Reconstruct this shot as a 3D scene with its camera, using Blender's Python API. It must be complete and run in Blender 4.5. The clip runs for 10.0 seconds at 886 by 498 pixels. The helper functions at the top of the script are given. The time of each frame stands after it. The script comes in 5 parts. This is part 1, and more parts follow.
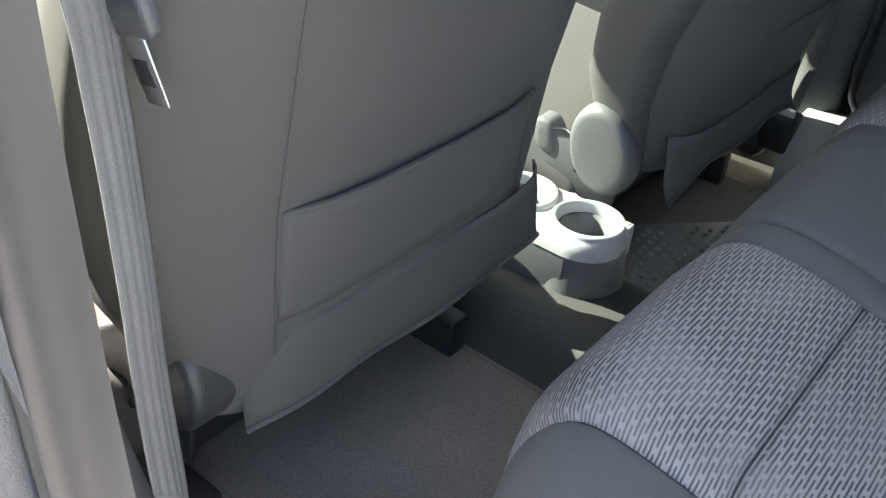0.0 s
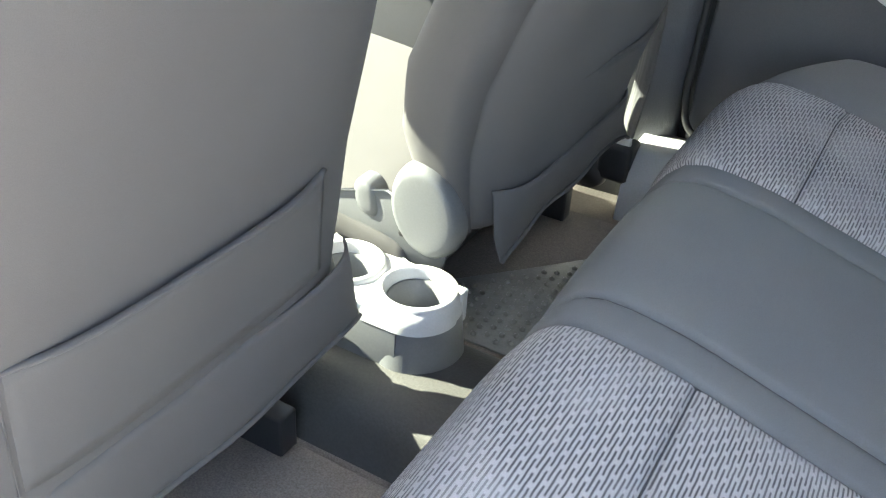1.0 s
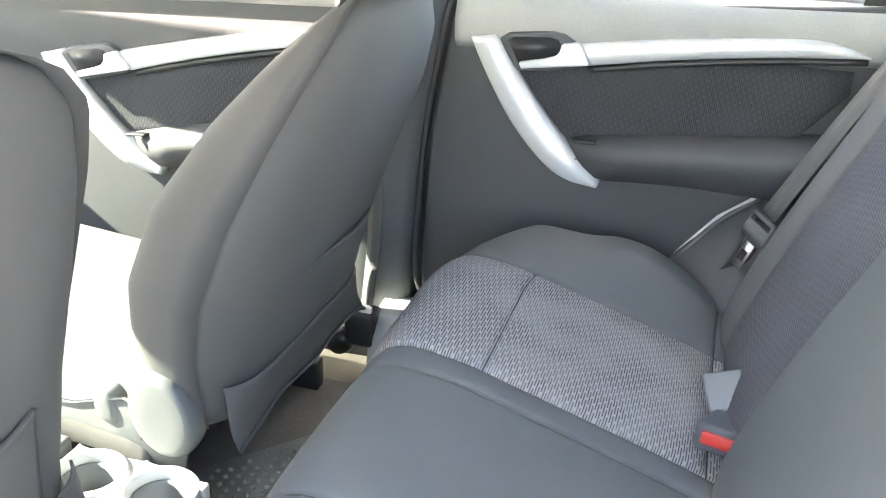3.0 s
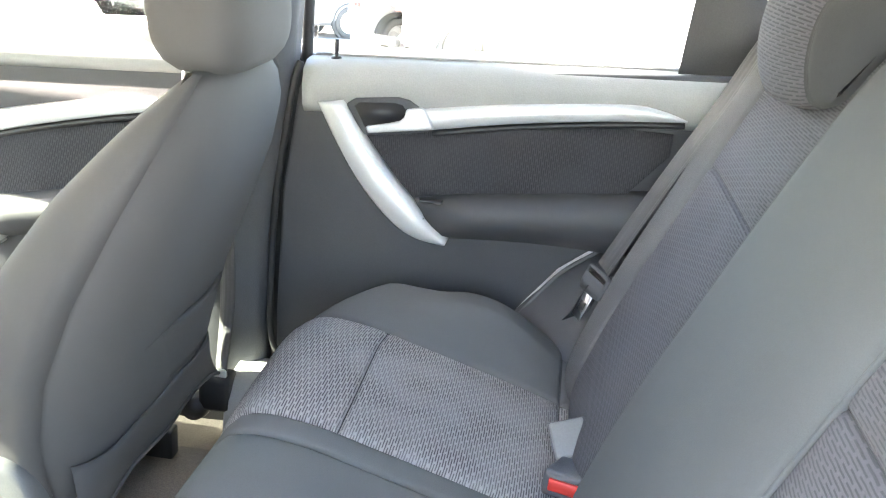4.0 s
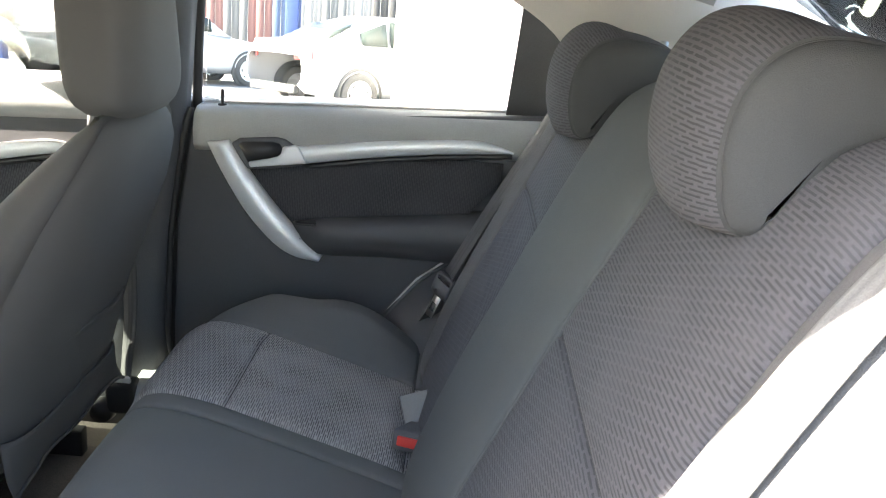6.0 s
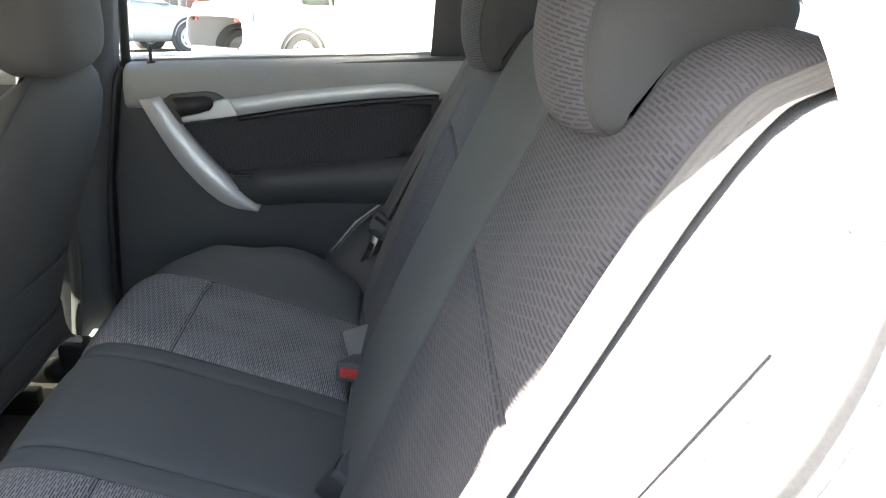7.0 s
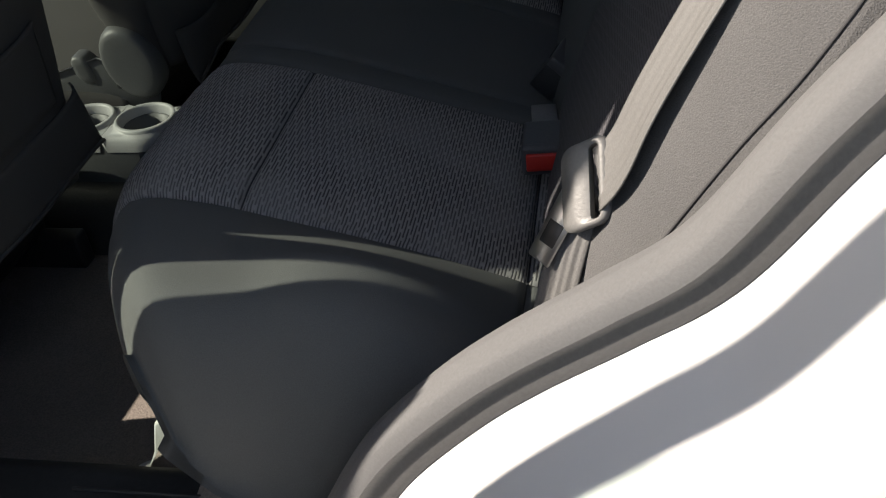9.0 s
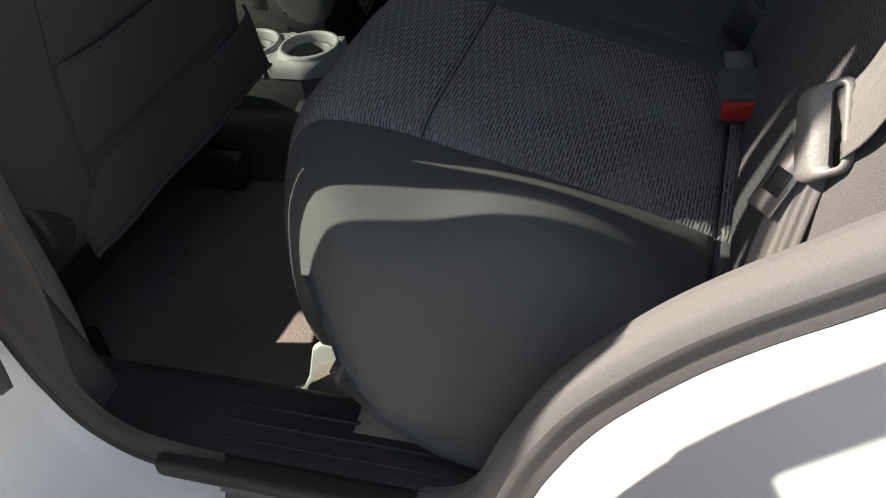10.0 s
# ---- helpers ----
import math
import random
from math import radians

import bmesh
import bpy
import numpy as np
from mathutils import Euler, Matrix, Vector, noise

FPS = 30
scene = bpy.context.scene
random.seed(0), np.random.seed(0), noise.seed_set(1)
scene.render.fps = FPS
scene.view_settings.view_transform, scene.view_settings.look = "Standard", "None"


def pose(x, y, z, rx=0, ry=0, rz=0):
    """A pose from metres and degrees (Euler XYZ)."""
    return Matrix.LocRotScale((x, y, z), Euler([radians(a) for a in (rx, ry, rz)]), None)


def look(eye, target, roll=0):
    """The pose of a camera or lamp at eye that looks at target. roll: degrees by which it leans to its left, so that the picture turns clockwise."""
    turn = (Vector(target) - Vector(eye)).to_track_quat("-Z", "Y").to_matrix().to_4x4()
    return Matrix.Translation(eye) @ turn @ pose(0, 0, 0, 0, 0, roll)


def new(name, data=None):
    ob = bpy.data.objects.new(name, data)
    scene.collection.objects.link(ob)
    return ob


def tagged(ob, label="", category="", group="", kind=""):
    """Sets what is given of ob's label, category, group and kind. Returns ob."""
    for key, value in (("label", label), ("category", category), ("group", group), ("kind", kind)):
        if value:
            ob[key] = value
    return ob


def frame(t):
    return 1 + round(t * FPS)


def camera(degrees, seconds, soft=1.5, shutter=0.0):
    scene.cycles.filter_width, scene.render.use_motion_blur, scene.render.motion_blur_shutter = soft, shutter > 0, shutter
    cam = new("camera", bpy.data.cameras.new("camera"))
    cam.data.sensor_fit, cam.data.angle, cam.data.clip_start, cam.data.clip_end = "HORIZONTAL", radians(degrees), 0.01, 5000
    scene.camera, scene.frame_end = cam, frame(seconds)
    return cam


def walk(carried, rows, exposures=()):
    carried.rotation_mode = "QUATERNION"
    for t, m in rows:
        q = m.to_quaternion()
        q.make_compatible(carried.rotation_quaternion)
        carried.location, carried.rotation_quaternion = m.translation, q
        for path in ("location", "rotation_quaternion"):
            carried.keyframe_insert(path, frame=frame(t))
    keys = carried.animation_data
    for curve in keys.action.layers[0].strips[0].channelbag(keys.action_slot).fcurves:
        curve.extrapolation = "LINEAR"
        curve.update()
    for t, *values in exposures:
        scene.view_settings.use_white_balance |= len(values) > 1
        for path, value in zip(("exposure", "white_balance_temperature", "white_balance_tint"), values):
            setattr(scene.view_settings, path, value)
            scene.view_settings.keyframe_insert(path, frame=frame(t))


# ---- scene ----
cam = camera(51.5, 10.0, 1.15)
PATH = [
    (0, (0.08, -0.868, 1.025), (-0.894, 0.473, -0.094), 5.5),
    (0.5, (0.057, -0.802, 1.027), (-0.835, 0.601, -0.085), 5.0),
    (1, (0.074, -0.728, 1.035), (-0.713, 0.766, -0.037), 4.1),
    (1.5, (0.099, -0.708, 1.058), (-0.636, 0.863, 0.061), 3.2),
    (2, (0.133, -0.718, 1.091), (-0.536, 0.927, 0.171), 2.9),
    (2.5, (0.165, -0.73, 1.121), (-0.423, 0.98, 0.268), 2.5),
    (3, (0.199, -0.743, 1.159), (-0.291, 1.02, 0.353), 3.1),
    (3.2, (0.212, -0.751, 1.172), (-0.231, 1.039, 0.398), 3.7),
    (4.3, (0.214, -0.781, 1.206), (0.058, 1.1, 0.545), 5.2),
    (4.5, (0.212, -0.81, 1.22), (0.064, 1.082, 0.59), 5.9),
    (5, (0.235, -0.915, 1.252), (0.126, 0.989, 0.652), 6.1),
    (6.3, (0.332, -1.067, 1.24), (0.346, 0.844, 0.652), 4.0),
    (6.5, (0.341, -1.079, 1.241), (0.367, 0.823, 0.623), 3.0),
    (7, (0.362, -1.114, 1.23), (0.436, 0.768, 0.557), 2.0),
    (7.5, (0.365, -1.146, 1.2), (0.383, 0.69, 0.406), -1.3),
    (8, (0.381, -1.143, 1.168), (0.255, 0.606, 0.207), -4.6),
    (8.5, (0.366, -1.128, 1.106), (0.107, 0.53, 0.018), -5.7),
    (9, (0.347, -1.121, 1.058), (-0.011, 0.446, -0.132), -7.0),
    (9.5, (0.301, -1.124, 1.042), (-0.215, 0.365, -0.188), -7.1),
    (10, (0.28, -1.12, 1.034), (-0.304, 0.335, -0.208), -7.8),
]
walk(cam, [(t, look(eye, target, roll)) for t, eye, target, roll in PATH],
     [(0.0, 3.95, 7250, 14), (0.5, 4.75, 7350, 14), (1.0, 5.0, 7450, 14), (1.5, 5.05, 7600, 14), (2.0, 5.2, 7650, 14), (2.5, 5.38, 7700, 14), (3.0, 5.62, 7650, 14), (4.5, 5.42, 7500, 14), (5.0, 4.9, 7500, 14), (6.3, 4.15, 7500, 14),
      (7.0, 3.85, 7550, 14), (7.6, 2.35, 7400, 14), (8.2, 1.45, 7250, 14), (9.2, 0.98, 7500, 14), (10.0, 1.35, 7700, 14)])

# ---- daylight ----
SUN_AZ, SUN_EL = radians(13.0), radians(34.5)
sun_way = Vector((-math.cos(SUN_AZ) * math.cos(SUN_EL), -math.sin(SUN_AZ) * math.cos(SUN_EL), math.sin(SUN_EL)))
world = bpy.data.worlds.new("sky")
scene.world = world
world.use_nodes = True
wn = world.node_tree.nodes
sky = wn.new("ShaderNodeTexSky")
sky.sky_type, sky.sun_disc = "NISHITA", False
sky.sun_elevation, sky.sun_rotation = SUN_EL, math.atan2(sun_way.x, sun_way.y)
wn["Background"].inputs["Strength"].default_value = 0.098
world.node_tree.links.new(sky.outputs[0], wn["Background"].inputs["Color"])
lamp = bpy.data.lights.new("sun", "SUN")
lamp.energy, lamp.angle, lamp.color = 4.8, radians(0.55), (1.0, 0.97, 0.92)
sun = new("sun", lamp)
sun.matrix_world = look(sun_way * 20, (0, 0, 0))


# ---- materials ----
def material(name, colour, rough=0.8, metal=0.0, grain=0.0, grain_size=300.0, bump=0.0, blotch=0.15, blotch_size=6.0, coat=0.0, sheen=0.0, spec=0.5):
    m = bpy.data.materials.new(name)
    m.use_nodes = True
    n, l = m.node_tree.nodes, m.node_tree.links
    b = n["Principled BSDF"]
    b.inputs["Roughness"].default_value, b.inputs["Metallic"].default_value = rough, metal
    b.inputs["Coat Weight"].default_value, b.inputs["Sheen Weight"].default_value = coat, sheen
    b.inputs["Specular IOR Level"].default_value = spec
    co = n.new("ShaderNodeTexCoord")
    big = n.new("ShaderNodeTexNoise")
    big.inputs["Scale"].default_value, big.inputs["Detail"].default_value = blotch_size, 6
    fine = n.new("ShaderNodeTexNoise")
    fine.inputs["Scale"].default_value, fine.inputs["Detail"].default_value = grain_size, 3
    for t in (big, fine):
        l.new(co.outputs["Object"], t.inputs["Vector"])
    amount = n.new("ShaderNodeMath")
    amount.operation = "MULTIPLY_ADD"
    amount.inputs[1].default_value, amount.inputs[2].default_value = 2 * blotch, 1 - blotch
    l.new(big.outputs["Fac"], amount.inputs[0])
    amount2 = n.new("ShaderNodeMath")
    amount2.operation = "MULTIPLY_ADD"
    amount2.inputs[1].default_value, amount2.inputs[2].default_value = 2 * grain, 1 - grain
    l.new(fine.outputs["Fac"], amount2.inputs[0])
    both = n.new("ShaderNodeMath")
    both.operation = "MULTIPLY"
    l.new(amount.outputs[0], both.inputs[0])
    l.new(amount2.outputs[0], both.inputs[1])
    col = n.new("ShaderNodeVectorMath")
    col.operation = "SCALE"
    col.inputs[0].default_value = colour
    l.new(both.outputs[0], col.inputs["Scale"])
    l.new(col.outputs[0], b.inputs["Base Color"])
    if bump:
        bp = n.new("ShaderNodeBump")
        bp.inputs["Strength"].default_value, bp.inputs["Distance"].default_value = bump, 0.001
        l.new(fine.outputs["Fac"], bp.inputs["Height"])
        l.new(bp.outputs[0], b.inputs["Normal"])
    return m


def woven(name, dark, light, pitch=0.0033, dash=0.031, line=0.60, bump=0.6, turn=False):
    """Ribbed seat cloth: pale cords with dark grooves between them, the grooves bridged at staggered steps; uses the UV map, in metres."""
    m = bpy.data.materials.new(name)
    m.use_nodes = True
    n, l = m.node_tree.nodes, m.node_tree.links
    b = n["Principled BSDF"]
    b.inputs["Roughness"].default_value, b.inputs["Sheen Weight"].default_value = 0.95, 0.02
    b.inputs["Specular IOR Level"].default_value = 0.2
    uv = n.new("ShaderNodeUVMap")
    wob = n.new("ShaderNodeTexNoise")
    wob.inputs["Scale"].default_value, wob.inputs["Detail"].default_value = 90, 3
    l.new(uv.outputs[0], wob.inputs["Vector"])
    xyz = n.new("ShaderNodeSeparateXYZ")
    l.new(uv.outputs[0], xyz.inputs[0])
    along, across = ("Y", "X") if turn else ("X", "Y")

    def node(op, a, c=None, d=None):
        k = n.new("ShaderNodeMath")
        k.operation = op
        for i, v in enumerate((a, c, d)):
            if v is None:
                continue
            if isinstance(v, (int, float)):
                k.inputs[i].default_value = v
            else:
                l.new(v, k.inputs[i])
        return k.outputs[0]

    def step(value, lo, hi):
        k = n.new("ShaderNodeMapRange")
        k.interpolation_type = "SMOOTHSTEP"
        l.new(value, k.inputs["Value"])
        k.inputs["From Min"].default_value, k.inputs["From Max"].default_value = lo, hi
        return k.outputs["Result"]

    w = node("MULTIPLY_ADD", wob.outputs["Fac"], 0.0012, -0.0006)
    v = node("DIVIDE", node("ADD", xyz.outputs[across], w), pitch)
    row = node("FLOOR", v)
    inrow = node("FRACT", v)
    off = node("ABSOLUTE", node("SUBTRACT", inrow, 0.5))
    groove = node("SUBTRACT", 1.0, step(off, 0.5 * (1 - line) - 0.06, 0.5 * (1 - line) + 0.10))
    stag = node("FRACT", node("MULTIPLY", row, 0.381966))
    u = node("FRACT", node("ADD", node("DIVIDE", node("ADD", xyz.outputs[along], node("MULTIPLY", w, 3.0)), dash), stag))
    bridge = node("SUBTRACT", 1.0, step(node("ABSOLUTE", node("SUBTRACT", u, 0.5)), 0.05, 0.11))
    co = n.new("ShaderNodeTexCoord")
    big = n.new("ShaderNodeTexNoise")
    big.inputs["Scale"].default_value, big.inputs["Detail"].default_value = 9, 6
    l.new(co.outputs["Object"], big.inputs["Vector"])
    worn = n.new("ShaderNodeTexNoise")
    worn.inputs["Scale"].default_value, worn.inputs["Detail"].default_value = 14, 4
    l.new(co.outputs["Object"], worn.inputs["Vector"])
    fine = n.new("ShaderNodeTexNoise")
    fine.inputs["Scale"].default_value, fine.inputs["Detail"].default_value = 1100, 2
    l.new(co.outputs["Object"], fine.inputs["Vector"])
    depth = node("MULTIPLY", node("MULTIPLY", groove, node("SUBTRACT", 1.0, bridge)), node("MULTIPLY_ADD", step(worn.outputs["Fac"], 0.35, 0.62), 0.40, 0.60))
    mix = n.new("ShaderNodeMix")
    mix.data_type = "RGBA"
    mix.inputs["A"].default_value, mix.inputs["B"].default_value = (*light, 1), (*dark, 1)
    l.new(depth, mix.inputs["Factor"])
    tone = n.new("ShaderNodeVectorMath")
    tone.operation = "SCALE"
    l.new(mix.outputs["Result"], tone.inputs[0])
    l.new(node("MULTIPLY", node("MULTIPLY_ADD", big.outputs["Fac"], 0.3, 0.85), node("MULTIPLY_ADD", fine.outputs["Fac"], 0.5, 0.75)), tone.inputs["Scale"])
    l.new(tone.outputs[0], b.inputs["Base Color"])
    bp = n.new("ShaderNodeBump")
    bp.inputs["Strength"].default_value, bp.inputs["Distance"].default_value = bump, 0.0008
    l.new(node("SUBTRACT", 1.0, depth), bp.inputs["Height"])
    l.new(bp.outputs[0], b.inputs["Normal"])
    return m


CLOTH = material("charcoal_cloth", (0.116, 0.119, 0.119), 0.95, grain=0.2, grain_size=1100, bump=0.3, blotch=0.12, blotch_size=7, sheen=0.02, spec=0.2)
COVER = material("seat_cover_cloth", (0.082, 0.079, 0.077), 0.93, grain=0.14, grain_size=1300, bump=0.2, blotch=0.12, blotch_size=5, sheen=0.03, spec=0.2)
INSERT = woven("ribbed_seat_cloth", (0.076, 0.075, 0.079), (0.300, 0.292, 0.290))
# same ribbed cloth, darkened: the dimmer light on backrest and headrests is in its colour
SHADEDRIB = woven("shaded_ribbed_cloth", (0.050, 0.050, 0.056), (0.090, 0.089, 0.098), dash=0.028)
BOLSTER = material("felted_bolster_cloth", (0.098, 0.098, 0.100), 0.95, grain=0.3, grain_size=900, bump=0.8, blotch=0.08, blotch_size=25, sheen=0.04, spec=0.2)
DOORCLOTH = woven("ribbed_door_cloth", (0.026, 0.026, 0.030), (0.062, 0.061, 0.066), dash=0.024)
PLASTIC = material("charcoal_plastic", (0.070, 0.072, 0.078), 0.55, grain=0.25, grain_size=500, bump=0.5)
DOORPLASTIC = material("door_plastic", (0.060, 0.060, 0.064), 0.6, grain=0.2, grain_size=700, bump=0.4)
# grained plastic made paler: the light falling on the far sills is in its colour
LITSILL = material("sunlit_grained_plastic", (0.32, 0.325, 0.32), 0.6, grain=0.15, grain_size=500, bump=0.4)
SCUFFED = material("scuffed_black_plastic", (0.036, 0.036, 0.037), 0.6, grain=0.25, grain_size=200, bump=0.3, blotch=0.5, blotch_size=14)
BLACK = material("black_plastic", (0.018, 0.018, 0.02), 0.45, grain=0.1)
RUBBER = material("black_rubber", (0.02, 0.02, 0.021), 0.6, grain=0.15)
SEAL = material("grey_seal", (0.132, 0.133, 0.136), 0.8, grain=0.12, grain_size=500, bump=0.3, blotch=0.06, spec=0.25)
SEALBULB = material("dark_grey_seal", (0.088, 0.088, 0.089), 0.55, grain=0.2, grain_size=300, bump=0.3)
PILLAR = material("smooth_pillar_plastic", (0.028, 0.028, 0.029), 0.36, grain=0.1, grain_size=700, bump=0.1)
SILVER = material("silver_trim", (0.62, 0.63, 0.64), 0.38, metal=0.35, blotch=0.08, grain=0.06, grain_size=900)
CONSOLE = material("pale_console_plastic", (0.40, 0.405, 0.405), 0.5, grain=0.1, grain_size=400, bump=0.15)
CUPBODY = material("grey_console_plastic", (0.115, 0.12, 0.122), 0.35, grain=0.12, grain_size=420, bump=0.1)
RECLINER = material("grained_grey_cover", (0.100, 0.104, 0.105), 0.5, grain=0.12, grain_size=420, bump=0.22)
DARKCOVER = material("charcoal_grained_cover", (0.032, 0.033, 0.035), 0.5, grain=0.2, grain_size=600, bump=0.4)
HEADCLOTH = material("dark_headrest_cloth", (0.058, 0.060, 0.062), 0.95, grain=0.2, grain_size=1100, bump=0.35, blotch=0.12, blotch_size=8, sheen=0.02, spec=0.2)
# plain charcoal cloth again, with the backrest's weaker light put into the colour
SHADEDPLAIN = material("shaded_charcoal_cloth", (0.086, 0.090, 0.092), 0.95, grain=0.2, grain_size=1100, bump=0.3, blotch=0.12, blotch_size=6, sheen=0.02, spec=0.2)
SEAM = material("dark_seam_thread", (0.05, 0.05, 0.053), 0.95, grain=0.3, grain_size=900)
ZINC = material("yellowish_zinc", (0.55, 0.54, 0.45), 0.45, metal=0.4, blotch=0.3, blotch_size=60)
STEEL = material("steel", (0.5, 0.5, 0.5), 0.3, metal=1.0, blotch=0.1)
PAINT = material("white_paint", (0.73, 0.73, 0.733), 0.3, blotch=0.03, blotch_size=3, coat=0.6)
CARPET = material("grey_carpet", (0.235, 0.205, 0.182), 1.0, grain=0.5, grain_size=450, bump=1.0, blotch=0.3, spec=0.1)
# worn rubber, glossy and lightened: glare on the pad is partly in the colour
PAD = material("worn_glare_rubber", (0.23, 0.228, 0.205), 0.28, grain=0.25, grain_size=250, bump=0.4, blotch=0.35, blotch_size=12)
TUNNEL = material("dark_vinyl", (0.052, 0.051, 0.048), 0.42, grain=0.3, grain_size=300, bump=0.5)
HEADLINER = material("light_headliner", (0.72, 0.70, 0.66), 0.95, grain=0.1, grain_size=800)
TONGUE = material("worn_grey_tongue_plastic", (0.17, 0.17, 0.168), 0.42, grain=0.15, grain_size=400, bump=0.2)
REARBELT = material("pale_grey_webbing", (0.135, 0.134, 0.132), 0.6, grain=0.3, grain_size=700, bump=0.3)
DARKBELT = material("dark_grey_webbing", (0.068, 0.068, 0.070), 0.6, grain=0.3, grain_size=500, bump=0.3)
BELT = material("grey_webbing", (0.19, 0.19, 0.192), 0.6, grain=0.25, grain_size=500, bump=0.3)
RED = material("red_button", (0.52, 0.028, 0.02), 0.4, blotch=0.05)
BRACKET = material("pale_grey_steel_paint", (0.55, 0.57, 0.55), 0.5, grain=0.1, blotch=0.2, blotch_size=30)
CONCRETE = material("concrete", (0.19, 0.186, 0.178), 0.9, grain=0.2, grain_size=60, blotch=0.25, blotch_size=0.6, bump=0.3)
BLUE = material("blue_paint", (0.018, 0.045, 0.15), 0.5, blotch=0.1)
DUSTY = material("dusty_rubber", (0.075, 0.073, 0.07), 0.9, grain=0.2, blotch=0.3)
TYRE = material("tyre", (0.03, 0.03, 0.03), 0.8)
TAILRED = material("tail_lamp_red", (0.30, 0.02, 0.02), 0.2, coat=0.8)


def glass(name, tint=(1, 1, 1), gloss=None):
    m = bpy.data.materials.new(name)
    m.use_nodes = True
    n, l = m.node_tree.nodes, m.node_tree.links
    out = n["Material Output"]
    n.remove(n["Principled BSDF"])
    tr, gl, mx, fr = n.new("ShaderNodeBsdfTransparent"), n.new("ShaderNodeBsdfGlossy"), n.new("ShaderNodeMixShader"), n.new("ShaderNodeFresnel")
    tr.inputs[0].default_value = (*tint, 1)
    gl.inputs["Roughness"].default_value = 0.02
    fr.inputs["IOR"].default_value = 1.22
    if gloss is None:
        l.new(fr.outputs[0], mx.inputs[0])
    else:
        mx.inputs[0].default_value = gloss
    l.new(tr.outputs[0], mx.inputs[1])
    l.new(gl.outputs[0], mx.inputs[2])
    l.new(mx.outputs[0], out.inputs[0])
    return m


GLASS = glass("clear_glass", (0.9, 0.93, 0.92))
GREENGLASS = glass("green_tinted_glass", (0.74, 0.79, 0.765), 0.05)
SHADEBAND = glass("teal_shade_band", (0.012, 0.035, 0.035))
WINDSCREEN = glass("tinted_windscreen", (0.58, 0.63, 0.607))


# ---- mesh helpers ----
def thing(name, label, category, at=(0, 0, 0), group="", kind=""):
    ob = new(name)
    ob.location = at
    return tagged(ob, label, category, group, kind)


def part(name, bm, mat, parent=None, label="", smooth=True):
    me = bpy.data.meshes.new(name)
    bmesh.ops.recalc_face_normals(bm, faces=bm.faces)
    for f in bm.faces:
        f.smooth = smooth
    bm.to_mesh(me)
    bm.free()
    me.materials.append(mat)
    ob = new(name, me)
    if parent is not None:
        ob.parent = parent
        if parent.type == "EMPTY":
            ob.matrix_parent_inverse = Matrix.Translation(-parent.location)
    if label:
        ob["label"] = label
    return ob


def whole(name, bm, mat, label, category, kind="", group="", smooth=True):
    return tagged(part(name, bm, mat, None, "", smooth), label, category, group, kind)


def spline(pts, n):
    """A smooth curve of n points through pts."""
    p = np.array(pts, float)
    p = np.vstack([2 * p[0] - p[1], p, 2 * p[-1] - p[-2]])
    seg = len(p) - 3
    out = []
    for t in np.linspace(0, seg, n):
        i = min(int(t), seg - 1)
        w = t - i
        a, b, c, d = p[i:i + 4]
        out.append(0.5 * (2 * b + (c - a) * w + (2 * a - 5 * b + 4 * c - d) * w * w + (3 * b - a - 3 * c + d) * w ** 3))
    return np.array(out)


def surf(grid, uv=None, thick=0.0, wrap=False, caps=False):
    """A mesh over a grid of points [i][j]; with thick, a slab below it; wrap joins the last row to the first."""
    g = np.array(grid, float)
    ni, nj = g.shape[:2]
    bm = bmesh.new()
    lay = bm.loops.layers.uv.new("UVMap")
    v = [[bm.verts.new(g[i, j]) for j in range(nj)] for i in range(ni)]
    for i in range(ni if wrap else ni - 1):
        for j in range(nj - 1):
            k = (i + 1) % ni
            f = bm.faces.new((v[i][j], v[k][j], v[k][j + 1], v[i][j + 1]))
            if uv is not None:
                for lp, (a, b) in zip(f.loops, ((i, j), (k, j), (k, j + 1), (i, j + 1))):
                    lp[lay].uv = uv[a][b]
    if caps and wrap:
        bm.faces.new([v[i][0] for i in range(ni)])
        bm.faces.new([v[i][nj - 1] for i in range(ni)][::-1])
    if thick:
        bmesh.ops.recalc_face_normals(bm, faces=bm.faces)
        r = bmesh.ops.solidify(bm, geom=bm.faces[:], thickness=thick)
    return bm


def tube(pts, r, sides=10, squash=1.0, up=(0, 0, 1), caps=True):
    """A round (or flattened) bar along points."""
    p = np.array(pts, float)
    rings = []
    n = len(p)
    r = np.broadcast_to(np.array(r, float), (n,))
    for i in range(n):
        t = p[min(i + 1, n - 1)] - p[max(i - 1, 0)]
        t /= np.linalg.norm(t)
        a = np.cross(t, up)
        a /= max(np.linalg.norm(a), 1e-6)
        b = np.cross(a, t)
        rings.append([p[i] + r[i] * (math.cos(k) * a + squash * math.sin(k) * b) for k in np.linspace(0, 2 * math.pi, sides, endpoint=False)])
    return surf(np.array(rings).transpose(1, 0, 2), wrap=True, caps=caps)


